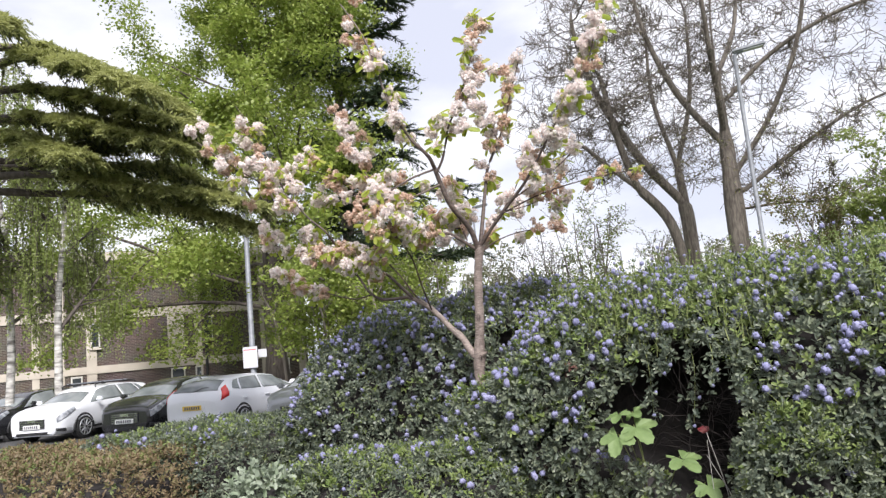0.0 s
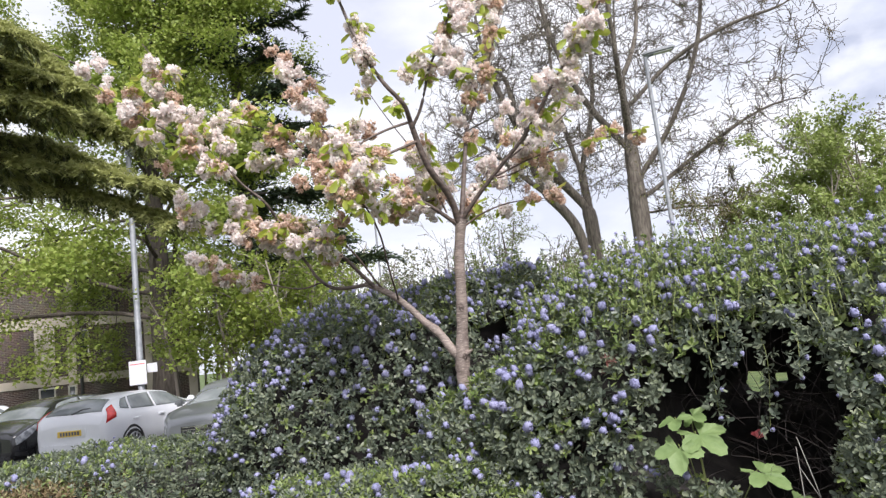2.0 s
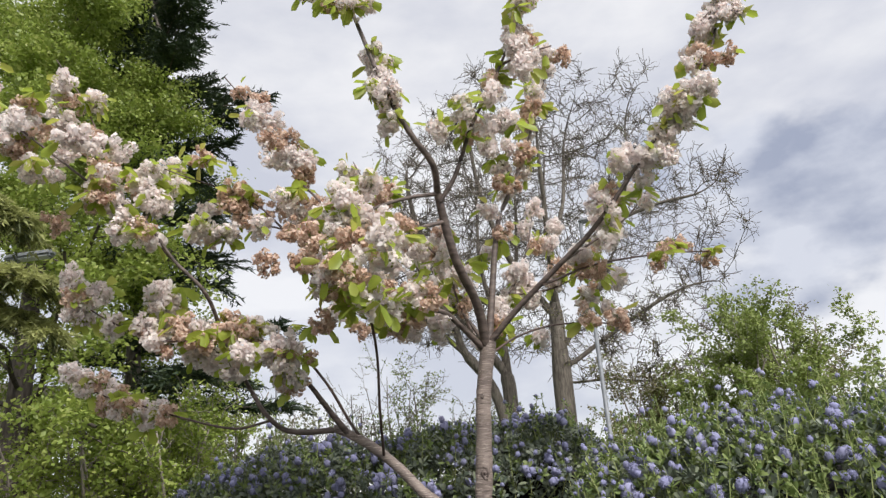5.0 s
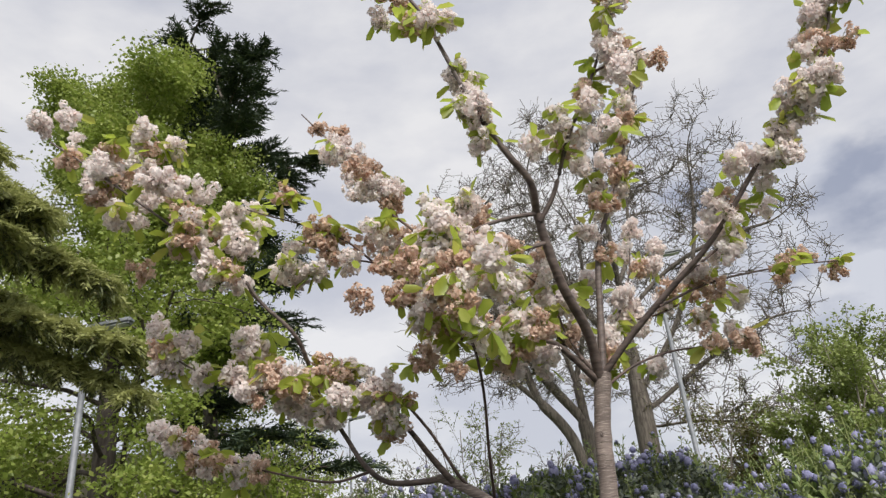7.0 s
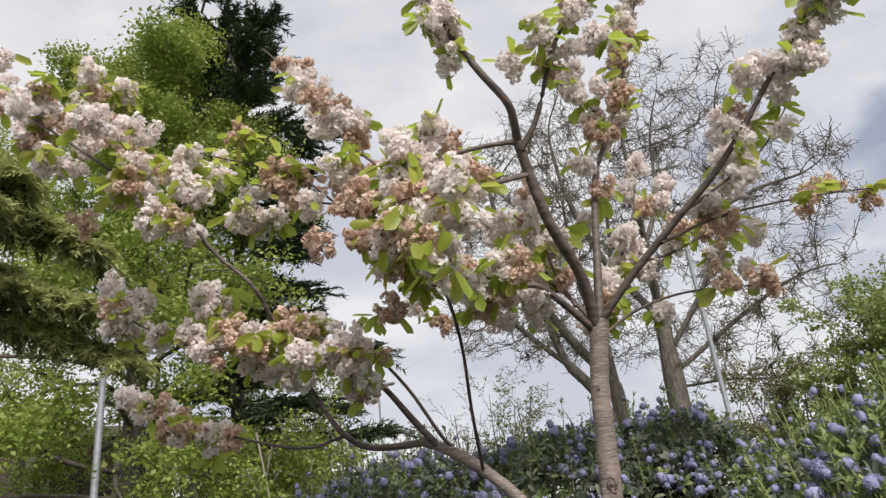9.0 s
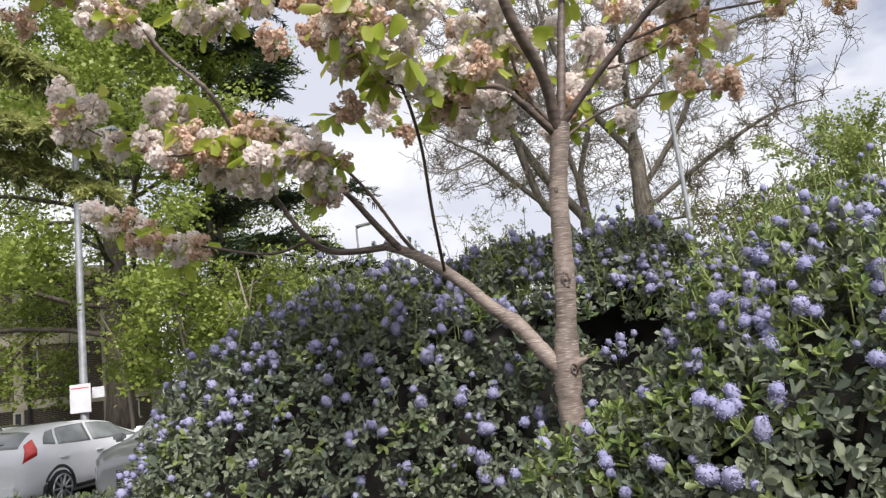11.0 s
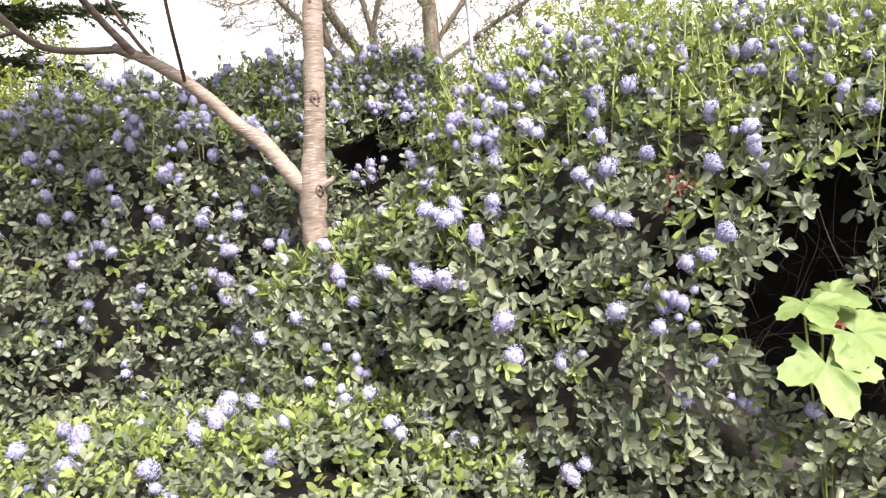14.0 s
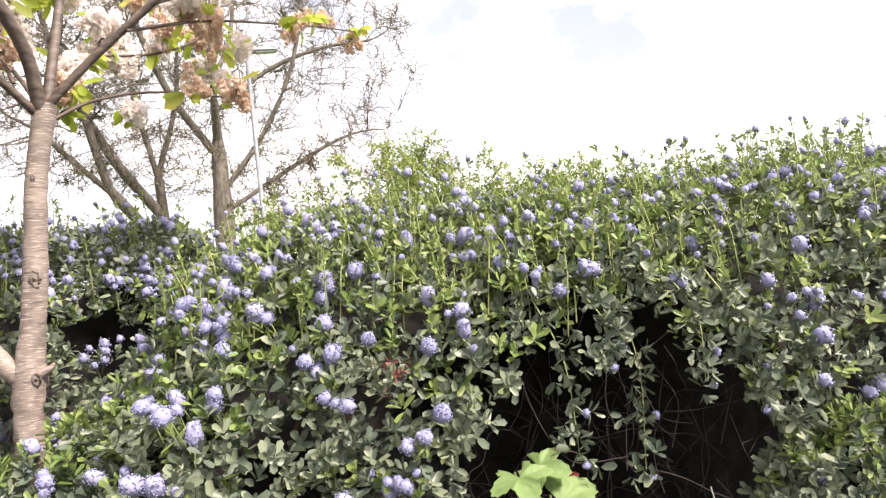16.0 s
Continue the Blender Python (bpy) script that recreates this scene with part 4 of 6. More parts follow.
# ---- trees ----
def grow(r, start, way, length, radius, level, levels, segs, bend, fork, ratio, droop=0.0, gap=0.3):
    """Branch polylines of a tree: (points, radii, level)."""
    pts, p, d = [np.array(start, float)], np.array(start, float), unit(way)
    n = segs
    for i in range(n):
        d = unit(d + r.normal(size=3) * bend + np.array([0, 0, -droop * (i + 1) / n if level else 0.0]))
        p = p + d * length / n
        pts.append(p)
    pts = np.array(pts)
    rad = np.linspace(radius, radius * (0.45 if level < levels else 0.3), len(pts))
    out = [(pts, rad, level)]
    if level < levels:
        for j in range(fork):
            f = gap + (1 - gap) * (j + r.rand()) / fork
            i = min(int(f * n), n - 1)
            b = pts[i] + (pts[i + 1] - pts[i]) * (f * n - i)
            t = unit(pts[i + 1] - pts[i])
            side = unit(np.cross(t, r.normal(size=3)))
            nd = unit(t * (0.55 + 0.4 * r.rand()) + side * (0.7 + 0.3 * r.rand()))
            rb = np.interp(f * n, np.arange(len(rad)), rad) * 0.62
            out += grow(r, b, nd, length * ratio * (0.75 + 0.5 * r.rand()) * (1.15 - 0.35 * f), rb, level + 1, levels, max(segs - 1, 3), bend * 1.15, fork, ratio, droop, 0.25)
    return out


def wood(limbs, mat, tree, name="branchwood", thick=0.0):
    t = Tubes()
    for pts, rad, lv in limbs:
        t.add(pts, np.maximum(rad, thick), 9 if lv == 0 else (6 if lv == 1 else 3))
    return part(name, t.mesh(name, mat), tree)


def leaves_on(limbs, r, per, size, mat, tree, lv_min, spread, name="crown", hang=0.0, shape=LEAF_SIMPLE, wide=0.7):
    P = []
    for pts, rad, lv in limbs:
        if lv >= lv_min:
            k = r.poisson(per)
            f = r.rand(k) * (len(pts) - 1)
            i = np.minimum(f.astype(int), len(pts) - 2)
            P.append(pts[i] + (pts[i + 1] - pts[i]) * (f - i)[:, None] + r.normal(size=(k, 3)) * [spread, spread, spread * 0.55])
    P = np.concatenate(P)
    D = unit(r.normal(size=P.shape) * [1, 1, 0.7] + [0, 0, -hang - 0.15])
    N = unit(r.normal(size=P.shape) + [0, 0, 1.3])
    ln = size * (0.6 + 0.7 * r.rand(len(P)))
    return part(name, leaf_mesh(name, P, D, N, ln, ln * wide, mat, shape), tree, kind="stuff")


def broadleaf(label, at, height, seed, crown, r0, leaf=0.13, per=16, mat=M_LIME_LEAF, clear=0.3, name="lime_tree", bark=M_DARK_BARK, boughs_n=26, spread=0.15):
    r = np.random.RandomState(seed)
    tree = empty(name, label, "tree")
    top = np.array([at[0] + r.normal() * 0.3, at[1], height * 0.9])
    base = np.array([at[0], at[1], 0.0])
    stem = np.array([base + (top - base) * f + np.array([r.normal() * 0.1 * f, r.normal() * 0.1 * f, 0]) for f in np.linspace(0, 1, 12)])
    t = Tubes()
    rad = r0 * (1 - np.linspace(0, 1, 12)) ** 0.8 + 0.03
    rad[0] *= 1.35
    t.add(stem, rad, 12)
    part("trunk", t.mesh("trunk", bark), tree)
    limbs = []
    for j in range(boughs_n):
        f = clear + (0.98 - clear) * (j + r.rand()) / boughs_n
        b = base + (top - base) * f
        a = j * 2.4 + r.rand()
        reach = crown * (1.05 - 0.75 * max(0, (f - clear) / (1 - clear)) ** 1.5) * (0.8 + 0.4 * r.rand())
        limbs += grow(r, b, (np.cos(a), np.sin(a), 0.25 + 0.5 * f), reach, 0.02 + 0.06 * (1 - f) * r0 / 0.25, 1, 3, 5, 0.16, 4, 0.5, droop=0.1)
    wood(limbs, bark, tree)
    leaves_on(limbs, r, per, leaf, mat, tree, 2, spread)
    return tree


broadleaf("tall lime tree in fresh yellow-green leaf", (-13.1, 26.5), 23.0, 31, 7.0, 0.42, leaf=0.15, per=215, clear=0.15, boughs_n=46, spread=0.32)



def comb(r, starts, ways, length, teeth, needle, width, fall):
    """Needle sprays: teeth on both sides of short twigs that start at starts and run along ways."""
    n = len(starts)
    ways = unit(ways)
    side = unit(np.cross(ways, r.normal(size=(n, 3)) * 0.35 + [0, 0, 1.0]))
    ln = length * (0.55 + 0.7 * r.rand(n, 1))
    P, D = [], []
    for k in range(teeth):
        f = (k + 0.5) / teeth
        base = starts + ways * ln * f + np.array([0, 0, -1.0]) * fall * ln * f * f
        for s in (1, -1):
            P.append(base + r.normal(size=(n, 3)) * 0.012)
            D.append(ways * 0.7 + side * s * (0.9 - 0.4 * f) + [0, 0, -fall * f] + r.normal(size=(n, 3)) * 0.22)
    P, D = np.concatenate(P), np.concatenate(D)
    nl = needle * (0.6 + 0.7 * r.rand(len(P)))
    return P, D, r.normal(size=P.shape) * 0.5 + [0, 0, 1.0], nl, nl * width


def boughs(r, limbs, per_m, ln0, teeth, needle, width, fall, lean):
    """Needle sprays along boughs, thickest towards their ends."""
    S, W = [], []
    for pts, rad, lv in limbs:
        total = np.linalg.norm(np.diff(pts, axis=0), axis=1).sum()
        k = int(per_m * total)
        f = (0.12 + 0.88 * r.rand(k) ** 0.75) * (len(pts) - 1)
        i = np.minimum(f.astype(int), len(pts) - 2)
        t = unit(pts[i + 1] - pts[i])
        side = unit(np.cross(t, [0, 0, 1.0])) * np.where(r.rand(k, 1) < 0.5, 1, -1)
        S.append(pts[i] + (pts[i + 1] - pts[i]) * (f - i)[:, None])
        W.append(t * 0.7 + side * (0.35 + 0.7 * r.rand(k, 1)) + r.normal(size=(k, 3)) * 0.18 + [0, 0, lean])
    return comb(r, np.concatenate(S), np.concatenate(W), ln0, teeth, needle, width, fall)


def cedar(label, at, height, seed, reach, count, low, bent, sided):
    r = np.random.RandomState(seed)
    tree = empty("cedar_tree", label, "tree")
    t = Tubes()
    z = np.linspace(0, height, 14)
    stem = np.stack([at[0] + 0.12 * np.sin(z * 0.5), at[1] + 0 * z, z], -1)
    stem[-1, 0] -= bent
    stem[-2, 0] -= bent * 0.3
    t.add(stem, 0.3 * (1 - z / height) + 0.03, 10)
    part("trunk", t.mesh("trunk", M_BARK), tree)
    limbs = []
    for j in range(count):
        f = low + (1 - low) * (j + r.rand()) / count
        a = j * 2.4 + r.rand() * 0.9
        ln = reach * (1.0 - 0.62 * f ** 1.3) * (0.35 + 0.7 * r.rand()) * (1 - 0.8 * sided + sided * math.cos(a))
        if f < 0.6 and math.cos(a) < -0.1:
            continue
        b = np.array([np.interp(f * height, z, stem[:, 0]), at[1], f * height])
        d = np.array([np.cos(a) - 0.25 * (bent > 0) * f, np.sin(a), 0.15 + 0.25 * f])
        limbs.append((np.array([b + d * ln * s + np.array([0, 0, -0.17 * ln * s * s]) for s in np.linspace(0, 1, 7)]), np.linspace(0.06, 0.012, 7), 1))
    wood(limbs, M_DARK_BARK, tree)
    part("needles", leaf_mesh("needles", *boughs(r, limbs, 15, 1.1, 14, 0.26, 0.28, 0.14, 0.1), M_NEEDLE, NEEDLE), tree, "flat dark green sprays of needles", kind="stuff")
    return tree


cedar("tall dark cedar with ragged flat tiers and a bent top", (-10.15, 28.0), 24.6, 41, 7.0, 92, 0.2, 1.8, 0.42)


def near_conifer():
    """The drooping boughs of a conifer whose trunk stands beside the low hedge."""
    r = np.random.RandomState(44)
    tree = empty("conifer_tree", "conifer with long drooping yellow-green boughs", "tree")
    t = Tubes()
    z = np.linspace(0, 13, 10)
    t.add(np.stack([-9.4 + 0 * z, 9.6 + 0 * z, z], -1), 0.3 * (1 - z / 13.5) + 0.02, 10)
    part("trunk", t.mesh("trunk", M_DARK_BARK), tree)
    limbs = []
    for line in ([(-7.67, 9.38, 7.0), (-6.55, 9.24, 6.65), (-5.62, 9.13, 6.2), (-4.93, 9.04, 5.8)],
                 [(-8.06, 9.74, 6.65), (-6.82, 9.87, 6.32), (-5.83, 9.98, 5.9), (-4.88, 10.08, 5.5)],
                 [(-7.95, 9.63, 6.1), (-6.75, 9.66, 5.8), (-5.72, 9.69, 5.4), (-4.95, 9.71, 5.1)],
                 [(-8.2, 10.0, 5.35), (-7.32, 10.26, 5.66), (-6.33, 10.58, 5.66), (-5.35, 10.89, 5.42), (-4.73, 11.09, 5.1)],
                 [(-7.85, 9.98, 5.15), (-6.85, 10.23, 4.95), (-6.03, 10.43, 4.72), (-5.12, 10.65, 4.5), (-4.2, 10.89, 4.2)],
                 [(-7.6, 9.25, 5.6), (-6.9, 9.1, 5.3), (-6.2, 8.96, 5.0)],
                 [(-7.9, 10.9, 5.5), (-6.9, 11.8, 5.5), (-6.0, 12.5, 5.1)],
                 [(-8.0, 8.6, 7.4), (-7.0, 7.8, 7.0), (-6.2, 7.2, 6.5)],
                 [(-8.2, 10.5, 4.95), (-6.9, 10.85, 4.8), (-5.9, 11.05, 4.5), (-5.0, 11.15, 4.15), (-4.3, 11.15, 3.8)],
                 [(-8.2, 9.9, 7.5), (-7.2, 10.3, 7.15), (-6.4, 10.7, 6.7), (-5.8, 10.9, 6.25)],
                 [(-8.0, 10.2, 6.2), (-6.9, 10.5, 6.05), (-6.0, 10.7, 5.75), (-5.2, 10.9, 5.3)]):
        root = np.array([-9.4, 9.6, line[0][2] + 0.1])
        stem = smooth_line([root] + [np.array(q) for q in line], 7)
        limbs.append((stem, np.linspace(0.08, 0.014, len(stem)), 1))
        n = len(stem)
        for k in range(18):
            i = min(int(n * (0.22 + 0.74 * (k + r.rand()) / 18)), n - 2)
            d = unit(stem[i + 1] - stem[i])
            sd = unit(np.cross(d, [0, 0, 1.0])) * (1 if k % 2 else -1)
            reach = 0.95 * (1.1 - 0.7 * i / n) * (0.7 + 0.6 * r.rand())
            side_line = np.array([stem[i] + (d * 0.7 + sd * 0.65) * u * reach + [0, 0, 0.05 * u - 0.18 * reach * u * u] for u in np.linspace(0, 1, 5)])
            limbs.append((side_line, np.linspace(0.02, 0.006, 5), 2))
    wood(limbs, M_DARK_BARK, tree)
    part("foliage", leaf_mesh("foliage", *boughs(r, limbs, 52, 0.27, 12, 0.085, 0.32, 0.3, 0.12), M_NEEDLE_NEAR, NEEDLE), tree, "feathery yellow-green sprays", kind="stuff")
    part("shaded_foliage", leaf_mesh("shaded_foliage", *boughs(r, limbs, 7, 0.25, 12, 0.09, 0.3, 0.5, -0.45), M_NEEDLE_SHADED, NEEDLE), tree, "needles hanging below the boughs, coloured dark as their shaded underside", kind="stuff")


near_conifer()


def birch(at, seed, height, label):
    r = np.random.RandomState(seed)
    tree = empty("birch_tree", label, "tree")
    limbs = grow(r, (at[0], at[1], 0), (r.normal() * 0.06, 0, 1), height, 0.13, 0, 2, 8, 0.05, 9, 0.34, 0.0, 0.3)
    wood(limbs[:1], M_BIRCH_BARK, tree, "trunk")
    wood(limbs[1:], M_DARK_BARK, tree)
    strands, P = Tubes(), []
    for pts, rad, lv in limbs:
        if lv < 1:
            continue
        for _ in range(5 if lv == 2 else 7):
            q = pts[r.randint(1, len(pts))]
            ln = (0.7 + 1.6 * r.rand()) * min(1.0, max(0.2, (q[2] - 1.2) / 3))
            line = np.array([q + [0.05 * np.sin(s * 4), r.normal() * 0.02, -ln * s] for s in np.linspace(0, 1, 5)])
            strands.add(line, np.full(5, 0.005), 3)
            k = int(26 * ln) + 4
            f = r.rand(k)
            P.append(q + np.stack([r.normal(size=k) * 0.05, r.normal(size=k) * 0.05, -ln * f], -1))
    part("hanging_twig_mass", strands.mesh("hanging_twig_mass", M_DARK_BARK), tree, kind="stuff")
    P = np.concatenate(P)
    ln = 0.06 + 0.04 * r.rand(len(P))
    part("crown", leaf_mesh("crown", P, r.normal(size=P.shape) + [0, 0, -0.9], r.normal(size=P.shape), ln, ln * 0.75, M_BIRCH_LEAF, LEAF_SIMPLE), tree, kind="stuff")


birch((-16.6, 17.0), 51, 9.5, "slender weeping birch with white bark and small leaves")
birch((-15.3, 17.6), 52, 9.0, "weeping birch with hanging twigs beside the cars")


def curly_twigs(limbs, r, per, lv_min, length, tree):
    """Short crooked twigs all along the finer branches."""
    V = []
    for pts, rad, lv in limbs:
        if lv < lv_min:
            continue
        k = per
        f = r.rand(k) * (len(pts) - 1)
        i = np.minimum(f.astype(int), len(pts) - 2)
        q = pts[i] + (pts[i + 1] - pts[i]) * (f - i)[:, None]
        d = unit(pts[i + 1] - pts[i] + r.normal(size=(k, 3)) * 0.9)
        V.append(np.concatenate([q, d], 1))
    V = np.concatenate(V)
    n = len(V)
    p, d, out = V[:, :3], V[:, 3:], [V[:, :3]]
    ln = length * (0.5 + r.rand(n, 1))
    curl = unit(r.normal(size=(n, 3)) + [0, 0, 0.35])
    for _ in range(5):
        d = unit(d + curl * 0.42 + r.normal(size=(n, 3)) * 0.42)
        p = p + d * ln / 5
        out.append(p)
    L = np.stack(out, 1)
    thick = np.array([0.017, 0.016, 0.015, 0.014, 0.015, 0.018])[None, :, None]
    w = unit(r.normal(size=(n, 1, 3))) * thick
    a = unit(np.cross(w, L[:, 1:2] - L[:, 0:1])) * thick
    ring = np.stack([L + w, L - 0.5 * w + 0.87 * a, L - 0.5 * w - 0.87 * a], 2)
    base = (np.arange(n) * 18)[:, None, None]
    q = np.array([[s * 3 + k, s * 3 + (k + 1) % 3, s * 3 + 3 + (k + 1) % 3, s * 3 + 3 + k] for s in range(5) for k in range(3)])
    part("twig_haze", mesh_of("twig_haze", ring.reshape(-1, 3), (q[None] + base).reshape(-1, 4), M_BARK), tree, kind="stuff")


def crown_points(r, n, centre, half, low):
    """Points that fill the upper, outer part of an egg-shaped crown."""
    D = unit(r.normal(size=(n * 3, 3)))
    P = np.array(centre) + D * np.array(half) * (0.25 + 0.75 * r.rand(n * 3, 1) ** 0.55)
    return P[P[:, 2] > low][:n]


def fill_crown(r, stems, goals, step=0.45, near=0.8, wiggle=0.24):
    """Branches that grow from the stems towards the goals until each is met: points and the index of each one's parent."""
    pts, parent = [], []
    for line in stems:
        for k, q in enumerate(line):
            if k == 0 and pts:
                parent.append(int(np.argmin(np.linalg.norm(np.array(pts) - q, axis=1))))
            else:
                parent.append(len(pts) - 1)
            pts.append(np.array(q, float))
    own = np.zeros(len(goals), int)
    dist = np.full(len(goals), 1e9)
    new_from, live = 0, np.ones(len(goals), bool)
    for _ in range(90):
        Q = np.array(pts[new_from:])
        d = np.linalg.norm(goals[:, None] - Q[None], axis=2)
        k = d.argmin(1)
        better = d[np.arange(len(goals)), k] < dist
        own[better], dist[better] = k[better] + new_from, d[np.arange(len(goals)), k][better]
        live &= dist > near
        if not live.any():
            break
        new_from = len(pts)
        for i in np.unique(own[live]):
            way = unit(goals[live & (own == i)] - pts[i]).sum(0)
            way = unit(unit(way) + r.normal(size=3) * wiggle)
            q = pts[i] + way * step
            pts.append(q)
            parent.append(int(i))
    return np.array(pts), np.array(parent)


def limb_chains(pts, parent, tip, power, r0):
    """Splits the branch points into limbs from thick to thin: (points, radii, level)."""
    n = len(pts)
    load = np.zeros(n)
    kids = [[] for _ in range(n)]
    for i in range(n - 1, 0, -1):
        load[i] = max(load[i], 1e-9) if load[i] else tip ** power
        load[parent[i]] += load[i]
        kids[parent[i]].append(i)
    rad = load ** (1 / power)
    rad *= r0 / rad[0]
    rad = np.maximum(rad, tip)
    out, todo = [], [(0, -1)]
    while todo:
        i, root = todo.pop()
        chain = [root] if root >= 0 else []
        while True:
            chain.append(i)
            if not kids[i]:
                break
            order = sorted(kids[i], key=lambda c: -load[c])
            todo += [(c, i) for c in order[1:]]
            i = order[0]
        R, line = rad[chain].copy(), pts[chain]
        for _ in range(3):
            line[1:-1] = 0.5 * line[1:-1] + 0.25 * (line[:-2] + line[2:])
        if root >= 0:
            R[0] = R[1]
        out.append((line, R, 0 if root < 0 else (1 if R.max() > 0.1 else (2 if R.max() > 0.05 else 3))))
    return out


def bare_tree(label, seed, stems, crown, goals, r0, fine, bud):
    r = np.random.RandomState(seed)
    tree = empty("bare_tree", label, "tree")
    lines = [smooth_line(s, max(2, int(np.linalg.norm(np.diff(np.array(s), axis=0), axis=1).mean() / 0.5))) for s in stems]
    pts, parent = fill_crown(r, lines, np.concatenate([crown_points(r, int(goals * share), c, h, low) for c, h, low, share in crown]))
    limbs = limb_chains(pts, parent, 0.013, 1.6, r0)
    wood(limbs[:1], M_BARK, tree, "trunk")
    wood([c for c in limbs[1:] if c[2] < 3], M_BARK, tree, "branchwood")
    fine_wood = [c for c in limbs if c[2] >= 3]
    tagged(wood(fine_wood, M_BARK, tree, "thin_branchwood"), kind="stuff")
    curly_twigs(fine_wood, r, fine, 3, 0.75, tree)
    leaves_on(fine_wood, r, bud, 0.085, M_BUD, tree, 3, 0.17, "bud_haze")
    leaves_on([c for c in fine_wood if c[0][0][2] < 10.5], r, bud * 3, 0.11, M_BUD, tree, 3, 0.2, "low_bud_haze")
    return tree


bare_tree("tall bare tree with a spreading crown of fine twigs", 61,
          [[(6.15, 35.0, 0), (6.12, 35.0, 5), (6.2, 35.0, 10), (6.25, 35.0, 15), (6.6, 35.0, 18)],
           [(6.2, 35.0, 8.0), (8.2, 34.6, 10.6), (9.8, 34.3, 14.0), (10.6, 34.2, 18.0)], [(6.2, 35.0, 9.5), (4.4, 35.2, 12.4), (3.2, 35.2, 16.0), (2.8, 35.0, 19.5)],
           [(6.25, 35.0, 11.5), (8.6, 35.2, 13.6), (11.6, 35.2, 15.0), (14.2, 35.0, 15.4)], [(6.15, 35.0, 7.0), (9.2, 35.4, 9.0), (12.2, 35.2, 10.6), (14.4, 35.0, 11.0)],
           [(6.2, 35.0, 10.2), (5.8, 32.8, 13.5), (5.6, 31.6, 18.0)], [(6.25, 35.0, 13.0), (7.6, 36.6, 16.0), (8.2, 37.4, 20.0)],
           [(6.15, 35.0, 6.4), (8.0, 34.4, 6.5), (10.4, 34.2, 6.1)]],
          [((7.3, 35.0, 14.6), (8.9, 6.0, 9.2), 8.0, 1.0), ((10.0, 34.5, 7.5), (4.5, 3.0, 2.2), 5.6, 0.08)], 1250, 0.45, 21, 9)
bare_tree("bare tree with a tall trunk and small opening buds", 62,
          [[(4.3, 40.4, 0), (4.4, 40.4, 6), (4.2, 40.4, 10), (3.4, 40.4, 14), (3.5, 40.4, 18)], [(4.3, 40.4, 8.0), (2.2, 40.2, 11.0), (0.2, 40.0, 15.5), (-0.6, 40.0, 20.0)],
           [(4.2, 40.4, 10.0), (5.4, 40.4, 14.0), (5.8, 40.4, 19.0)]],
          [((2.2, 40.0, 15.5), (6.2, 5.0, 9.5), 9.0, 1.0)], 650, 0.38, 18, 8)
bare_tree("leaning bare tree with upswept limbs", 63,
          [[(4.0, 38.2, 0), (3.7, 38.2, 5.5), (2.8, 38.2, 7.8), (0.6, 38.2, 10.2), (-0.8, 38.2, 11.8)], [(2.0, 38.2, 8.6), (1.2, 38.0, 12.0), (0.8, 38.0, 15.5)]],
          [((-0.8, 38.0, 13.5), (4.2, 3.5, 5.5), 9.0, 1.0)], 330, 0.26, 20, 8)


# ---- lamp posts ----
def lamp_post(label, at, height, r0, lantern, sign):
    post = empty("lamp_post", label, "lamp post")
    t = Tubes()
    t.add([(at[0], at[1], 0), (at[0], at[1], 1.2), (at[0], at[1], 1.25), (at[0], at[1], height)], [r0 * 1.5, r0 * 1.45, r0, r0 * 0.8], 12)
    part("pole", t.mesh("pole", M_STEEL), post)
    if lantern:
        a = Tubes()
        a.add([(at[0], at[1], height - 0.02), (at[0] + 0.12, at[1], height + 0.06), (at[0] + 0.3, at[1], height + 0.1)], [r0 * 0.8, r0 * 0.6, r0 * 0.5], 8)
        part("bracket", a.mesh("bracket", M_STEEL), post)
        bm = box_bm(at[0] - 0.05, at[0] + 1.1, at[1] - 0.16, at[1] + 0.16, height + 0.06, height + 0.24, 0.06)
        for v in bm.verts:
            if v.co.z > height + 0.18:
                v.co.y = at[1] + (v.co.y - at[1]) * 0.6
            v.co.z += (v.co.x - at[0]) * 0.1
        part("lantern", bm, post, "flat grey street lantern", M_STEEL)
        bm = box_bm(at[0] + 0.3, at[0] + 1.0, at[1] - 0.12, at[1] + 0.12, height + 0.075, height + 0.105, 0.012)
        for v in bm.verts:
            v.co.z += (v.co.x - at[0]) * 0.1 - 0.02
        part("lens", bm, post, "frosted glass lens", M_LAMP_GLASS)
    if sign:
        s = part("sign_plate", box_bm(at[0] - 0.26, at[0] + 0.25, at[1] - r0 - 0.05, at[1] - r0 - 0.035, 1.45, 2.1, 0.006), post, "white notice plate", M_SIGN)
        part("print_bar", box_bm(at[0] - 0.22, at[0] + 0.21, at[1] - r0 - 0.056, at[1] - r0 - 0.052, 2.0, 2.02), s, "thin red line", M_TAIL)
        part("sign_plate", box_bm(at[0] + 0.12, at[0] + 0.42, at[1] + r0 + 0.03, at[1] + r0 + 0.045, 1.75, 2.0, 0.006), post, "white back of a second plate", M_SIGN)
        for z in (1.6, 1.95):
            c = Tubes()
            a = np.linspace(0, 2 * np.pi, 13)
            c.add(np.stack([at[0] + (r0 + 0.012) * np.cos(a), at[1] + (r0 + 0.012) * np.sin(a), np.full(13, z)], -1), np.full(13, 0.014), 6)
            part("clamp", c.mesh("clamp", M_STEEL), post)
    return post


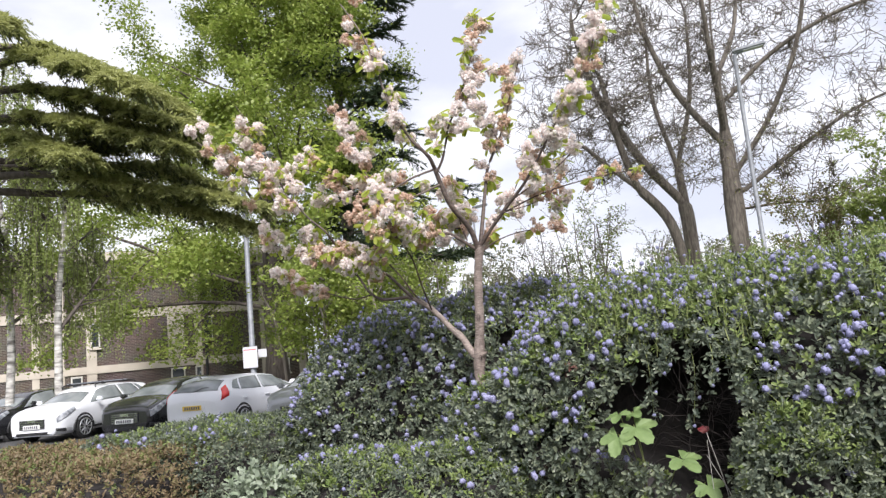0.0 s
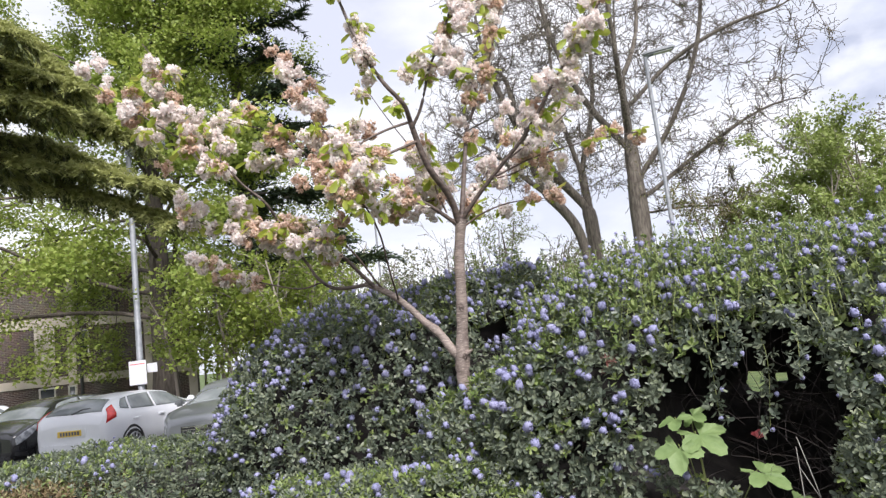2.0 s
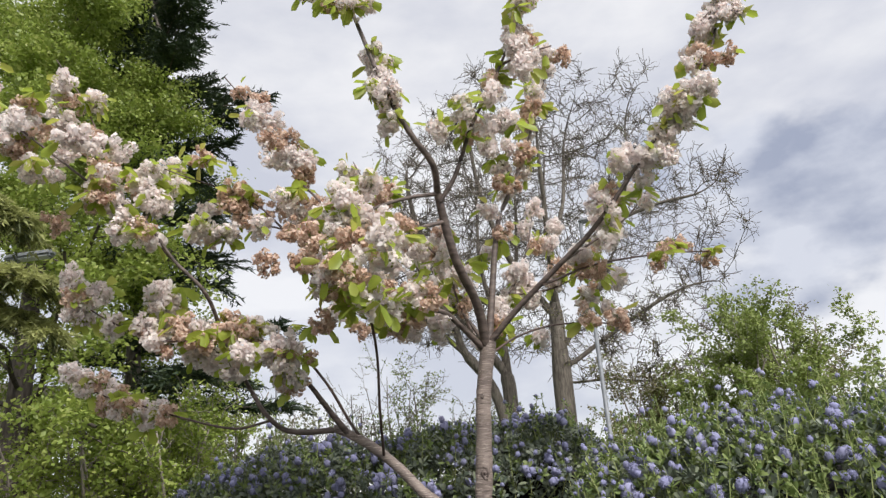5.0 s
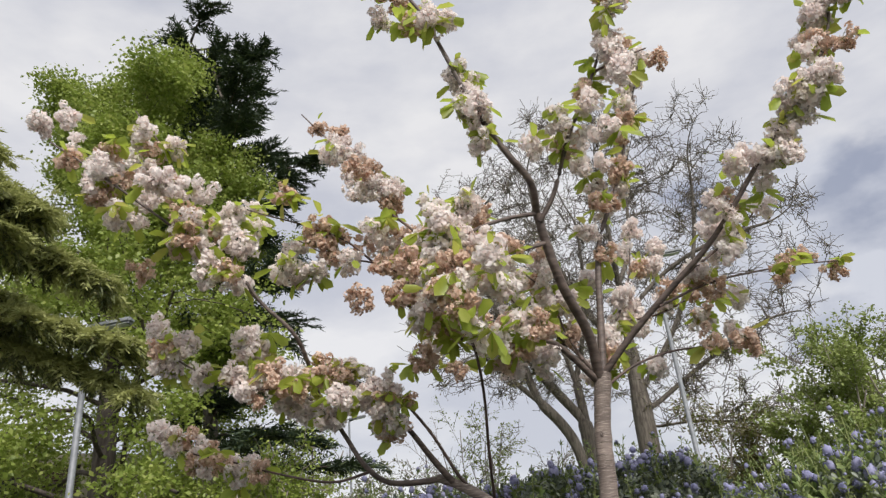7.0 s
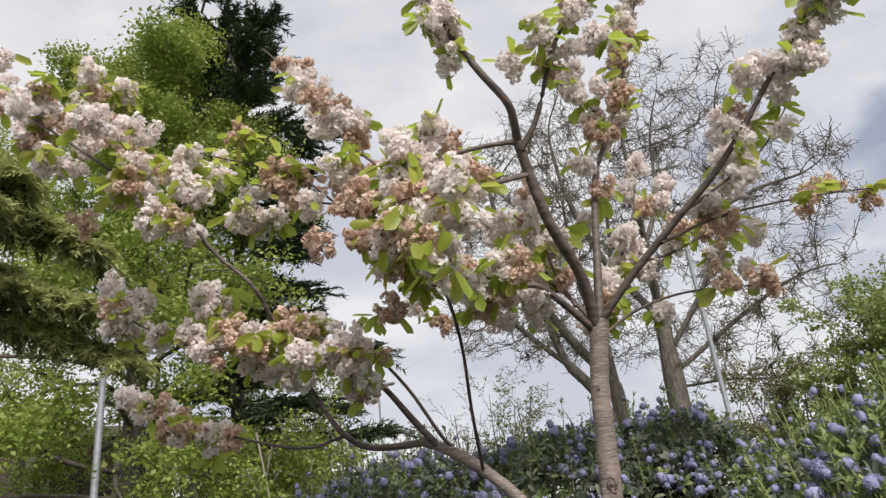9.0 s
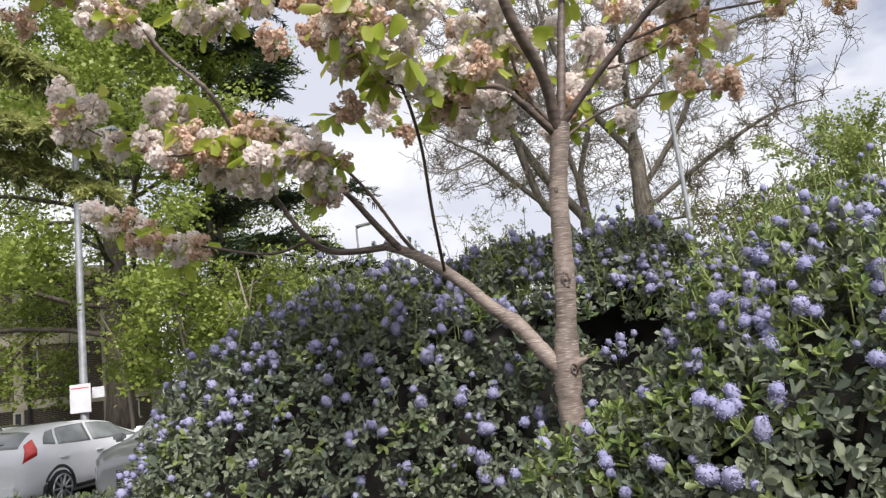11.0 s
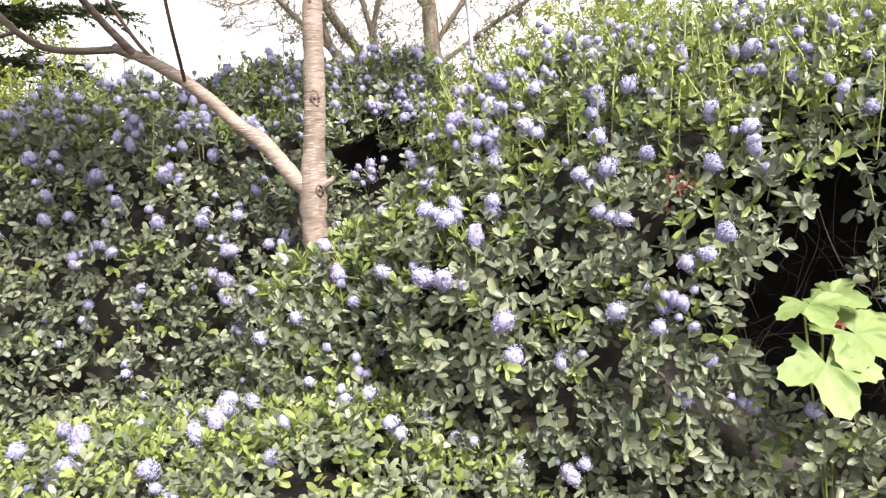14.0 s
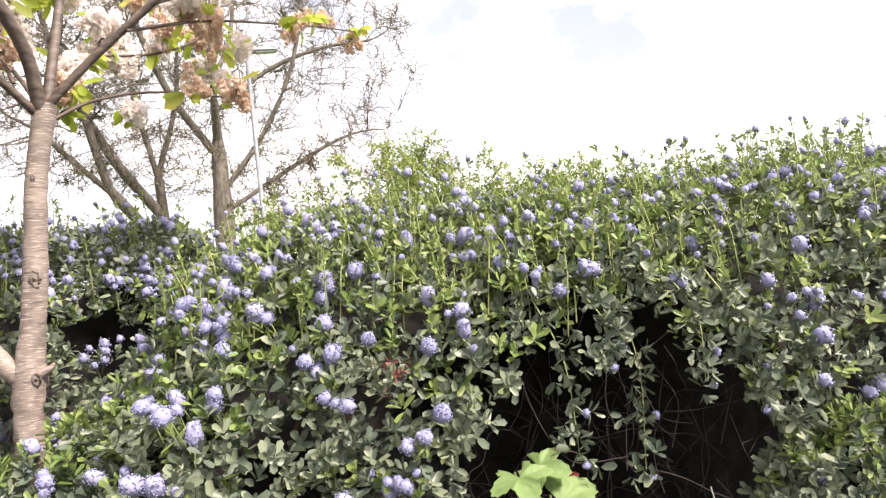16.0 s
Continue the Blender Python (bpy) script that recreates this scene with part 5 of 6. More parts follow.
lamp_post("tall grey steel lamp post with a flat lantern", (5.95, 27.4), 11.1, 0.085, True, False)
lamp_post("slim grey steel lamp post with white notice plates", (-10.2, 20.0), 7.9, 0.09, True, True)


# ---- building ----
def building():
    """Two-storey brick block, local x along the wall, y away from the viewer."""
    house = empty("brick_building", "two-storey dark brick building with pale concrete bands", "building")
    house.location = (-26.4, 26.0, 0)
    house.rotation_euler = (0, 0, math.atan2(6.9, 8.2))

    def bar(name, x0, x1, z0, z1, out, mat, parent=None, label="", back=0.02):
        return part(name, box_bm(x0, x1, -out, back, z0, z1, 0.01), parent or house, label, mat)

    part("wall", box_bm(-14, 13.6, 0.0, 9.0, 0.0, 7.35), house, "dark brown brick wall", M_BRICK)
    bar("roof_edge", -14.2, 13.8, 7.2, 7.62, 0.14, M_BAND, label="pale concrete roof edge", back=9.1)
    part("roof", box_bm(-13.9, 13.5, 0.2, 9.0, 7.62, 7.7), house, "flat grey roof", M_ASPHALT)
    bar("floor_band", -14, 13.58, 4.35, 4.78, 0.06, M_BAND)
    bar("floor_band", -14, 13.58, 1.78, 2.14, 0.06, M_BAND)
    for x, wide in ((-10.4, 0.44), (-7.4, 0.44), (-3.6, 0.44), (-0.9, 0.3), (0.92, 0.3), (1.95, 0.3), (3.25, 0.44), (8.1, 0.34), (11.4, 0.44), (13.3, 0.4)):
        bar("pilaster", x - wide / 2, x + wide / 2, 0.0, 7.2, 0.045, M_BAND)
    bar("pilaster", 6.65, 7.44, 1.9, 4.5, 0.045, M_BAND)

    def window(x, z0, z1, w):
        win = bar("window", x - w / 2, x + w / 2, z0, z1, 0.05, M_WINDOW_FRAME, label="white framed window")
        part("pane", box_bm(x - w / 2 + 0.07, x + w / 2 - 0.07, -0.062, -0.054, z0 + 0.07, z1 - 0.07), win, "dark window glass", M_PANE)
        part("sill", box_bm(x - w / 2 - 0.06, x + w / 2 + 0.06, -0.13, -0.05, z0 - 0.08, z0), win, mat=M_BAND)

    for x in (-4.6, 3.42, 8.6, 12.3):
        window(x, 3.0, 4.2, 0.42)
        window(x, 5.2, 6.9, 0.42)
    for x, w in ((-4.6, 0.6), (2.6, 0.5), (7.08, 0.66), (8.06, 0.34), (12.3, 0.6)):
        window(x, 0.95, 1.72, w)
    pipe = Tubes()
    pipe.add([(8.45, -0.16, 0), (8.45, -0.16, 7.3)], [0.07, 0.07], 8)
    part("drainpipe", pipe.mesh("drainpipe", M_PIPE), house, "black drainpipe")
    return house


building()


# ---- cars ----
def monotone(xs, ys, x):
    """Smooth interpolation through stations without overshoot."""
    xs, ys = np.asarray(xs, float), np.asarray(ys, float)
    h, d = np.diff(xs), np.diff(ys) / np.diff(xs)
    m = np.zeros(len(xs))
    m[1:-1] = np.where(d[:-1] * d[1:] > 0, 2 * d[:-1] * d[1:] / np.where(d[:-1] + d[1:] == 0, 1, d[:-1] + d[1:]), 0)
    m[0], m[-1] = d[0], d[-1]
    i = int(np.clip(np.searchsorted(xs, x) - 1, 0, len(h) - 1))
    t = (x - xs[i]) / h[i]
    return ((2 * t ** 3 - 3 * t ** 2 + 1) * ys[i] + (t ** 3 - 2 * t ** 2 + t) * h[i] * m[i] + (3 * t ** 2 - 2 * t ** 3) * ys[i + 1] + (t ** 3 - t ** 2) * h[i] * m[i + 1])


def car(label, at, heading, paint, length=4.1, width=1.74, height=1.46, rails=False):
    """A hatchback: local x forward, y to its left; heading in degrees from +y towards +x."""
    c = empty("car", label, "car", "parked cars")
    L, W = length / 2, width / 2
    # stations: (x, sill z, belt z, belt half width, roof z, roof half width)
    st = [(-L, 0.40, 0.76, W - 0.2, 0.82, 0.60), (-L + 0.06, 0.30, 0.92, W - 0.08, 0.98, 0.64), (-L + 0.20, 0.24, 0.97, W - 0.02, 1.13, 0.62),
          (-L + 0.52, 0.2, 0.98, W, height - 0.06, 0.57), (-0.55, 0.2, 0.95, W, height, 0.59), (-0.1, 0.2, 0.94, W, height - 0.005, 0.6), (0.35, 0.2, 0.93, W, height - 0.05, 0.59),
          (0.72, 0.2, 0.92, W, height - 0.19, 0.6), (1.22, 0.2, 0.91, W, 0.985, 0.68), (1.5, 0.2, 0.89, W - 0.005, 0.94, 0.68),
          (L - 0.3, 0.2, 0.80, W - 0.04, 0.86, 0.64), (L - 0.08, 0.22, 0.70, W - 0.14, 0.77, 0.58), (L, 0.26, 0.62, W - 0.24, 0.69, 0.52)]
    cols = list(zip(*st))

    def skin(x, s):
        """Point of the outer skin: s runs 0 (underside) .. 4 (belt) .. 6 (roof edge) .. 8 (centre line)."""
        zs, zb, wb, zr, wr = [monotone(cols[0], cols[n], x) for n in range(1, 6)]
        prof = [(0.0, zs), (wb * 0.86, zs), (wb * 0.975, zs + 0.09), (wb, zs + (zb - zs) * 0.55), (wb * 0.965, zb), (wr + (wb - wr) * 0.36, zb + (zr - zb) * 0.55), (wr, zr - 0.035), (wr * 0.62, zr), (0.0, zr + 0.014)]
        i = min(int(s), 7)
        f = s - i
        return Vector((x, prof[i][0] + (prof[i + 1][0] - prof[i][0]) * f, prof[i][1] + (prof[i + 1][1] - prof[i][1]) * f))

    bm = bmesh.new()
    rings = []
    for x in np.concatenate([np.linspace(-L, -L + 0.4, 9)[:-1], np.linspace(-L + 0.4, L - 0.4, 40), np.linspace(L - 0.4, L, 9)[1:]]):
        half = [skin(x, s) for s in (0, 1, 1.5, 2, 2.5, 3, 3.5, 4, 4.5, 5, 5.5, 6, 6.5, 7, 7.5, 8)]
        full = half + [Vector((p.x, -p.y, p.z)) for p in half[-2:0:-1]]
        rings.append([bm.verts.new(p) for p in full])
    m = len(rings[0])
    for a, b in zip(rings, rings[1:]):
        for i in range(m):
            bm.faces.new((a[i], b[i], b[(i + 1) % m], a[(i + 1) % m]))
    bm.faces.new(rings[0])
    bm.faces.new(rings[-1][::-1])
    bmesh.ops.recalc_face_normals(bm, faces=bm.faces[:])
    for f in bm.faces:
        f.smooth = len(f.verts) == 4
    part("body", bm, c, "", paint)

    def patch(name, corners, side, mat, label="", out=0.009, both=False, parent=None):
        """A thin plate on the skin between four corners given as (x, s); both: mirrored across the centre line."""
        b = bmesh.new()
        nu, nv = 9, 7 if not both else 12
        (xa, sa), (xb, sb), (xc, sc), (xd, sd) = corners
        grid = []
        for iv in range(nv + 1):
            v = iv / nv
            mirror = 1
            if both:
                mirror, v = (1, 2 * v) if v <= 0.5 else (-1, 2 - 2 * v)
            row = []
            for iu in range(nu + 1):
                u = iu / nu
                x = (xa * (1 - u) + xb * u) * (1 - v) + (xd * (1 - u) + xc * u) * v
                s = (sa * (1 - u) + sb * u) * (1 - v) + (sd * (1 - u) + sc * u) * v
                p, px, ps = skin(x, s), skin(min(x + 0.02, L), s), skin(x, min(s + 0.02, 8))
                n = (px - p).cross(ps - p)
                n = n.normalized() if n.length > 1e-9 else Vector((0, 0, 1))
                if n.dot(Vector((0, p.y, p.z - 0.6))) < 0:
                    n = -n
                p = p + n * out
                row.append(b.verts.new((p.x, p.y * mirror * side, p.z)))
            grid.append(row)
        for r0, r1 in zip(grid, grid[1:]):
            for i in range(nu):
                b.faces.new((r0[i], r0[i + 1], r1[i + 1], r1[i]))
        bmesh.ops.recalc_face_normals(b, faces=b.faces[:])
        ext = bmesh.ops.solidify(b, geom=b.faces[:], thickness=0.014)
        for f in b.faces:
            f.smooth = True
        return part(name, b, parent or c, label, mat)

    for s in (1, -1):
        patch("side_window", [(-0.34, 4.12), (1.02, 4.12), (0.52, 5.78), (-0.28, 5.86)], s, M_CAR_GLASS)
        patch("side_window", [(-1.2, 4.14), (-0.42, 4.12), (-0.36, 5.86), (-1.02, 5.8)], s, M_CAR_GLASS)
        patch("quarter_window", [(-1.5, 4.4), (-1.27, 4.18), (-1.09, 5.76), (-1.26, 5.66)], s, M_CAR_GLASS)
        patch("sill_trim", [(-L + 1.08, 1.7), (L - 1.18, 1.7), (L - 1.18, 2.1), (-L + 1.08, 2.1)], s, M_TRIM, out=0.006)
        patch("headlight", [(L - 0.56, 3.75), (L - 0.05, 3.2), (L - 0.05, 3.95), (L - 0.50, 4.12)], s, M_HEADLIGHT, "clear glass headlight", 0.012)
        patch("tail_light", [(-L + 0.05, 3.6), (-L + 0.26, 3.75), (-L + 0.36, 5.25), (-L + 0.17, 5.35)], s, M_TAIL, "red tail light", 0.014)
        patch("fog_lamp", [(L - 0.28, 1.9), (L - 0.04, 1.9), (L - 0.04, 2.35), (L - 0.24, 2.3)], s, M_TRIM, "", 0.012)
        part("wing_mirror", box_bm(0.74, 0.88, s * (W + 0.10) - 0.09, s * (W + 0.10) + 0.09, 0.94, 1.07, 0.04), c, "", paint)
        for x in (-0.22, -1.12):
            part("door_handle", box_bm(x - 0.1, x + 0.1, s * (W + 0.002) - 0.02, s * (W + 0.002) + 0.02, 0.78, 0.81, 0.008), c, "", paint)
        for x in (L - 0.84, -L + 0.74):
            t = bmesh.new()
            bmesh.ops.create_cone(t, cap_ends=True, segments=30, radius1=0.315, radius2=0.315, depth=0.2)
            bmesh.ops.bevel(t, geom=[e for e in t.edges if abs(e.verts[0].co.z - e.verts[1].co.z) < 0.01], offset=0.03, segments=2, affect="EDGES")
            bmesh.ops.transform(t, matrix=Matrix.Translation((x, s * (W - 0.08), 0.315)) @ Matrix.Rotation(radians(90), 4, "X"), verts=t.verts[:])
            tyre = part("tyre", t, c, "black tyre", M_TYRE)
            # black ring stands in for the shaded gap between tyre and body
            arch = Tubes()
            a = np.linspace(-0.15, np.pi + 0.15, 17)
            arch.add(np.stack([x + 0.345 * np.cos(a), np.full(17, s * (W - 0.022)), 0.315 + 0.345 * np.sin(a)], -1), np.full(17, 0.034), 6)
            part("arch_gap_shade", arch.mesh("arch_gap_shade", M_TRIM), c)
            b = bmesh.new()
            bmesh.ops.create_cone(b, cap_ends=True, segments=20, radius1=0.215, radius2=0.21, depth=0.02)
            bmesh.ops.transform(b, matrix=Matrix.Translation((x, s * (W + 0.018), 0.315)) @ Matrix.Rotation(radians(90), 4, "X"), verts=b.verts[:])
            part("rim_back", b, tyre, "", M_TRIM)
            rim = Tubes()
            a = np.linspace(0, 2 * np.pi, 21)
            yy = s * (W + 0.03)
            rim.add(np.stack([x + 0.215 * np.cos(a), np.full(21, yy), 0.315 + 0.215 * np.sin(a)], -1), np.full(21, 0.016), 5)
            for k in range(10):
                g = k * 2 * np.pi / 10
                rim.add([(x + 0.03 * np.cos(g), yy, 0.315 + 0.03 * np.sin(g)), (x + 0.21 * np.cos(g), yy, 0.315 + 0.21 * np.sin(g))], [0.024, 0.018], 5)
            part("rim", rim.mesh("rim", M_RIM), tyre, "silver spoked alloy rim")
    patch("windscreen", [(0.70, 6.12), (1.19, 6.05), (1.19, 8.0), (0.66, 8.0)], 1, M_CAR_GLASS, both=True)
    patch("rear_window", [(-L + 0.12, 6.06), (-L + 0.47, 6.1), (-L + 0.49, 8.0), (-L + 0.08, 8.0)], 1, M_CAR_GLASS, both=True)
    wiper = Tubes()
    wiper.add([(-L + 0.06, 0.0, 1.03), (-L + 0.14, -0.2, 1.11), (-L + 0.16, -0.36, 1.11)], [0.012, 0.01, 0.008], 5)
    part("wiper", wiper.mesh("wiper", M_TRIM), c)
    grille = part("grille", box_bm(L - 0.1, L + 0.016, -0.42, 0.42, 0.36, 0.66, 0.03), c, "black grille with bright bars", M_TRIM)
    for z in (0.41, 0.46, 0.51, 0.56, 0.61):
        part("grille_bar", box_bm(L + 0.004, L + 0.022, -0.37, 0.37, z, z + 0.012), grille, mat=M_CHROME)
    part("badge", box_bm(L + 0.012, L + 0.03, -0.12, 0.12, 0.575, 0.63, 0.008), grille, "plain chrome badge", M_CHROME)
    part("bumper", box_bm(L - 0.25, L + 0.02, -0.66, 0.66, 0.2, 0.34, 0.05), c, "", paint)
    part("lower_grille", box_bm(L - 0.1, L + 0.026, -0.5, 0.5, 0.235, 0.305, 0.012), c, "", M_TRIM)
    part("rear_bumper", box_bm(-L - 0.03, -L + 0.28, -0.72, 0.72, 0.28, 0.55, 0.07), c, "", paint)
    pl = part("number_plate", box_bm(L + 0.022, L + 0.036, -0.26, 0.26, 0.39, 0.50, 0.004), c, "white number plate", M_PLATE_WHITE)
    for k in range(7):
        part("plate_bar", box_bm(L + 0.036, L + 0.041, -0.22 + k * 0.063, -0.18 + k * 0.063, 0.41, 0.48), pl, mat=M_SIGN_BAR)
    part("tailgate_recess", box_bm(-L - 0.012, -L + 0.1, -0.36, 0.36, 0.58, 0.78, 0.02), c, "", paint)
    pl = part("number_plate", box_bm(-L - 0.027, -L - 0.012, -0.26, 0.26, 0.62, 0.73, 0.004), c, "yellow number plate", M_PLATE_YELLOW)
    for k in range(7):
        part("plate_bar", box_bm(-L - 0.032, -L - 0.027, -0.22 + k * 0.063, -0.18 + k * 0.063, 0.64, 0.71), pl, mat=M_SIGN_BAR)
    if rails:
        for s in (1, -1):
            t = Tubes()
            t.add(smooth_line([(0.45, s * 0.55, height - 0.07), (0.3, s * 0.56, height + 0.03), (-1.1, s * 0.56, height + 0.02), (-1.3, s * 0.55, height - 0.07)], 5), np.full(16, 0.018), 6)
            part("roof_rail", t.mesh("roof_rail", M_TRIM), c)
        for x in (0.12, -0.75):
            part("roof_bar", box_bm(x - 0.04, x + 0.04, -0.68, 0.68, height + 0.05, height + 0.085, 0.012), c, "grey roof rack bar", M_STEEL)
            for s in (1, -1):
                part("bar_foot", box_bm(x - 0.06, x + 0.06, s * 0.56 - 0.05, s * 0.56 + 0.05, height - 0.0, height + 0.07, 0.015), c, "", M_TRIM)
    c.matrix_basis = pose(at[0], at[1], 0.02, 0, 0, 90 - heading)
    return c


def parked(label, end_at, heading, paint, nose_first, **kw):
    """A car whose end nearest the viewer is at end_at; nose_first: the front faces the viewer."""
    ln = kw.get("length", 4.1)
    h = radians(heading)
    centre = (end_at[0] + math.sin(h) * ln / 2, end_at[1] + math.cos(h) * ln / 2)
    return car(label, centre, heading + (180 if nose_first else 0), paint, **kw)


parked("black hatchback parked nose out at the row's end", (-16.9, 16.0), -2, M_CAR_BLACK, True, length=4.2, height=1.38)
parked("white hatchback with roof bars parked nose out", (-14.0, 15.4), -3, M_CAR_WHITE, True, length=4.25, width=1.79, height=1.39, rails=True)
parked("black hatchback parked nose out between white cars", (-10.9, 15.2), -3, M_CAR_BLACK, True, length=4.1, height=1.38)
parked("white hatchback parked tail out with red lights", (-8.5, 14.6), 3, M_CAR_WHITE, False, length=3.95, width=1.72, height=1.33)
parked("grey hatchback parked nose out beside the shrub", (-5.4, 13.85), -4, M_CAR_GREY, True, length=4.2, height=1.38)


# ---- broad-leaved plant in front of the hollow ----
def lobed_leaf(size, r):
    """A five-lobed leaf with a toothed edge and sunken veins."""
    bm = bmesh.new()
    cen = bm.verts.new((0, 0.12 * size, -0.03 * size))
    ring = []
    steps = 48
    for i in range(steps):
        a = -2.65 + 5.3 * i / (steps - 1)
        lobe = abs(math.cos(a * 2.375))
        rad = size * (0.37 + 0.27 * lobe ** 1.3) * (1.12 - 0.14 * abs(a)) + (0.022 * size if i % 2 else -0.014 * size)
        ring.append(bm.verts.new((math.sin(a) * rad, 0.12 * size + math.cos(a) * rad, 0.07 * size * (1 - lobe) - 0.13 * rad * rad / size + r.normal() * 0.006 * size)))
    mids = [bm.verts.new(cen.co.lerp(v.co, 0.55) + Vector((0, 0, 0.035 * size * (1 if i % 10 else -1)))) for i, v in enumerate(ring)]
    for i in range(steps - 1):
        bm.faces.new((cen, mids[i + 1], mids[i]))
        bm.faces.new((mids[i], mids[i + 1], ring[i + 1], ring[i]))
    for f in bm.faces:
        f.smooth = True
    bmesh.ops.recalc_face_normals(bm, faces=bm.faces[:])
    return bm


def broad_plant():
    r = np.random.RandomState(71)
    plant = empty("broad_leaved_plant", "plant with large lobed lime-green leaves", "plant")
    base = Vector((1.62, 6.5, 0.04))
    for x, y, z, size, side, down in ((1.60, 6.36, 0.84, 0.28, 0.45, 0.42), (1.48, 6.31, 0.78, 0.25, -0.2, 0.6), (1.50, 6.40, 0.93, 0.19, -0.15, 0.2), (1.60, 6.44, 0.93, 0.16, 0.3, 0.1),
                                      (1.91, 6.30, 0.59, 0.25, 0.55, 0.35), (2.07, 6.26, 0.40, 0.21, 0.4, 0.5)):
        leaf = part("leaf", lobed_leaf(size, r), plant, "large toothed lobed leaf", M_BIG_LEAF)
        tip = Vector((side, -0.6, -down)).normalized()
        face = Vector((side * 0.2 - 0.1 + r.normal() * 0.15, -0.7, 0.75))
        across = tip.cross(face).normalized()
        leaf.matrix_basis = Matrix.Translation((x, y, z)) @ Matrix((across, tip, across.cross(tip))).transposed().to_4x4()
        t = Tubes()
        t.add(smooth_line([tuple(base), ((base.x + x) / 2 + 0.03, (base.y + y) / 2 + 0.05, z * 0.55), (x, y + 0.01, z)], 5), np.full(11, 0.004), 5)
        part("leaf_stalk", t.mesh("leaf_stalk", M_STEM), plant)


broad_plant()


# ---- bare stems inside the hollow, withered sprigs ----
def hollow_stems():
    r = np.random.RandomState(81)
    thing = empty("dead_undergrowth", "thin bare brown stems tangled in the shrub's hollow", "undergrowth")
    t = Tubes()
    for k in range(130):
        x = 1.45 + 1.25 * r.rand() if k < 80 else 1.95 + 0.6 * r.rand()
        y = 7.45 - 0.4 * (x - 1.5) - 0.45 * r.rand() - (0.0 if k < 80 else 0.35 + 0.3 * r.rand())
        a = np.array([x, y, 0.1 + 0.9 * r.rand()])
        way = unit(np.array([r.normal(), r.normal() * 0.3, 0.5 + r.normal() * 0.6]))
        line = [a]
        for _ in range(5):
            way = unit(way + r.normal(size=3) * [0.45, 0.2, 0.45])
            line.append(line[-1] + way * (0.1 + 0.08 * r.rand()))
        t.add(smooth_line(line, 3), np.linspace(0.0024, 0.001, 16), 3)
    part("stem_tangle", t.mesh("stem_tangle", M_TWIG_SHADED), thing, kind="stuff")
    for x, y, dx, h in ((2.24, 6.2, -0.12, 0.78), (2.30, 6.18, -0.2, 0.62), (2.12, 6.24, 0.0, 0.72)):
        s = Tubes()
        s.add(smooth_line([(x, y, 0.05), (x + dx * 0.3, y - 0.02, h * 0.5), (x + dx, y - 0.03, h)], 6), np.linspace(0.004, 0.002, 13), 5)
        part("pale_stem", s.mesh("pale_stem", M_KERB), thing, "pale dry stem")
    for x, y, z0, z1 in ((0.56, 6.85, 0.1, 1.2), (0.70, 6.70, 0.1, 1.1)):
        s = Tubes()
        s.add(smooth_line([(x, y, z0), (x + 0.16, y + 0.05, (z0 + z1) / 2), (x + 0.4, y + 0.1, z1)], 6), np.linspace(0.018, 0.011, 13), 7)
        part("main_stem", s.mesh("main_stem", M_TWIG), thing, "thick brown hedge stem")


hollow_stems()


def hanging_spray(x, y, z, drop, seed):
    """A leafy shoot that hangs in front of the hollow, with a small flower at its end."""
    r = np.random.RandomState(seed)
    thing = empty("hanging_spray", "leafy ceanothus shoot hanging over the dark hollow", "shoot")
    line = smooth_line([(x, y + 0.12, z + 0.1), (x + 0.02, y, z - drop * 0.3), (x + r.normal() * 0.05, y - 0.02, z - drop)], 6)
    t = Tubes()
    t.add(line, np.linspace(0.004, 0.002, len(line)), 4)
    part("stem", t.mesh("stem", M_STEM), thing)
    q = np.repeat(line[2:], 3, 0) + r.normal(size=(3 * (len(line) - 2), 3)) * 0.03
    part("foliage", leaf_mesh("foliage", *sprigs(q, r.normal(size=q.shape) + [0, -0.7, -0.4], r, 5, 0.03, 0.05), M_LEAF), thing, kind="stuff")
    for k in range(2):
        ob = new("flower_head", HEAD_MESHES[k])
        ob.parent = thing
        ob.matrix_basis = Matrix.LocRotScale(Vector(line[-1 - 3 * k]) + Vector((0.03 * k, -0.03, -0.02)), Euler((2.6, 0.3 * k, 0)), Vector((0.018,) * 3))


for hx, hy, hz, hd, hs in ((1.75, 6.42, 1.40, 0.48, 201), (2.09, 6.42, 1.40, 0.58, 202), (1.90, 6.34, 1.42, 0.18, 203), (2.22, 6.22, 1.45, 0.32, 204), (2.36, 6.14, 1.42, 0.40, 205)):
    hanging_spray(hx, hy, hz, hd, hs)
for wx, wy, wz, wseed in ((-0.08, 7.72, 1.02, 91), (1.17, 6.50, 1.32, 92)):
    wr = np.random.RandomState(wseed)
    wp = np.array([wx, wy, wz]) + wr.normal(size=(9, 3)) * 0.03
    w_thing = empty("withered_sprig", "small withered reddish brown sprig in the shrub", "leaves")
    part("dry_leaves", leaf_mesh("dry_leaves", *sprigs(wp, wr.normal(size=(9, 3)) + [0, -1, 0], wr, 4, 0.015, 0.028), M_RED_LEAF), w_thing)


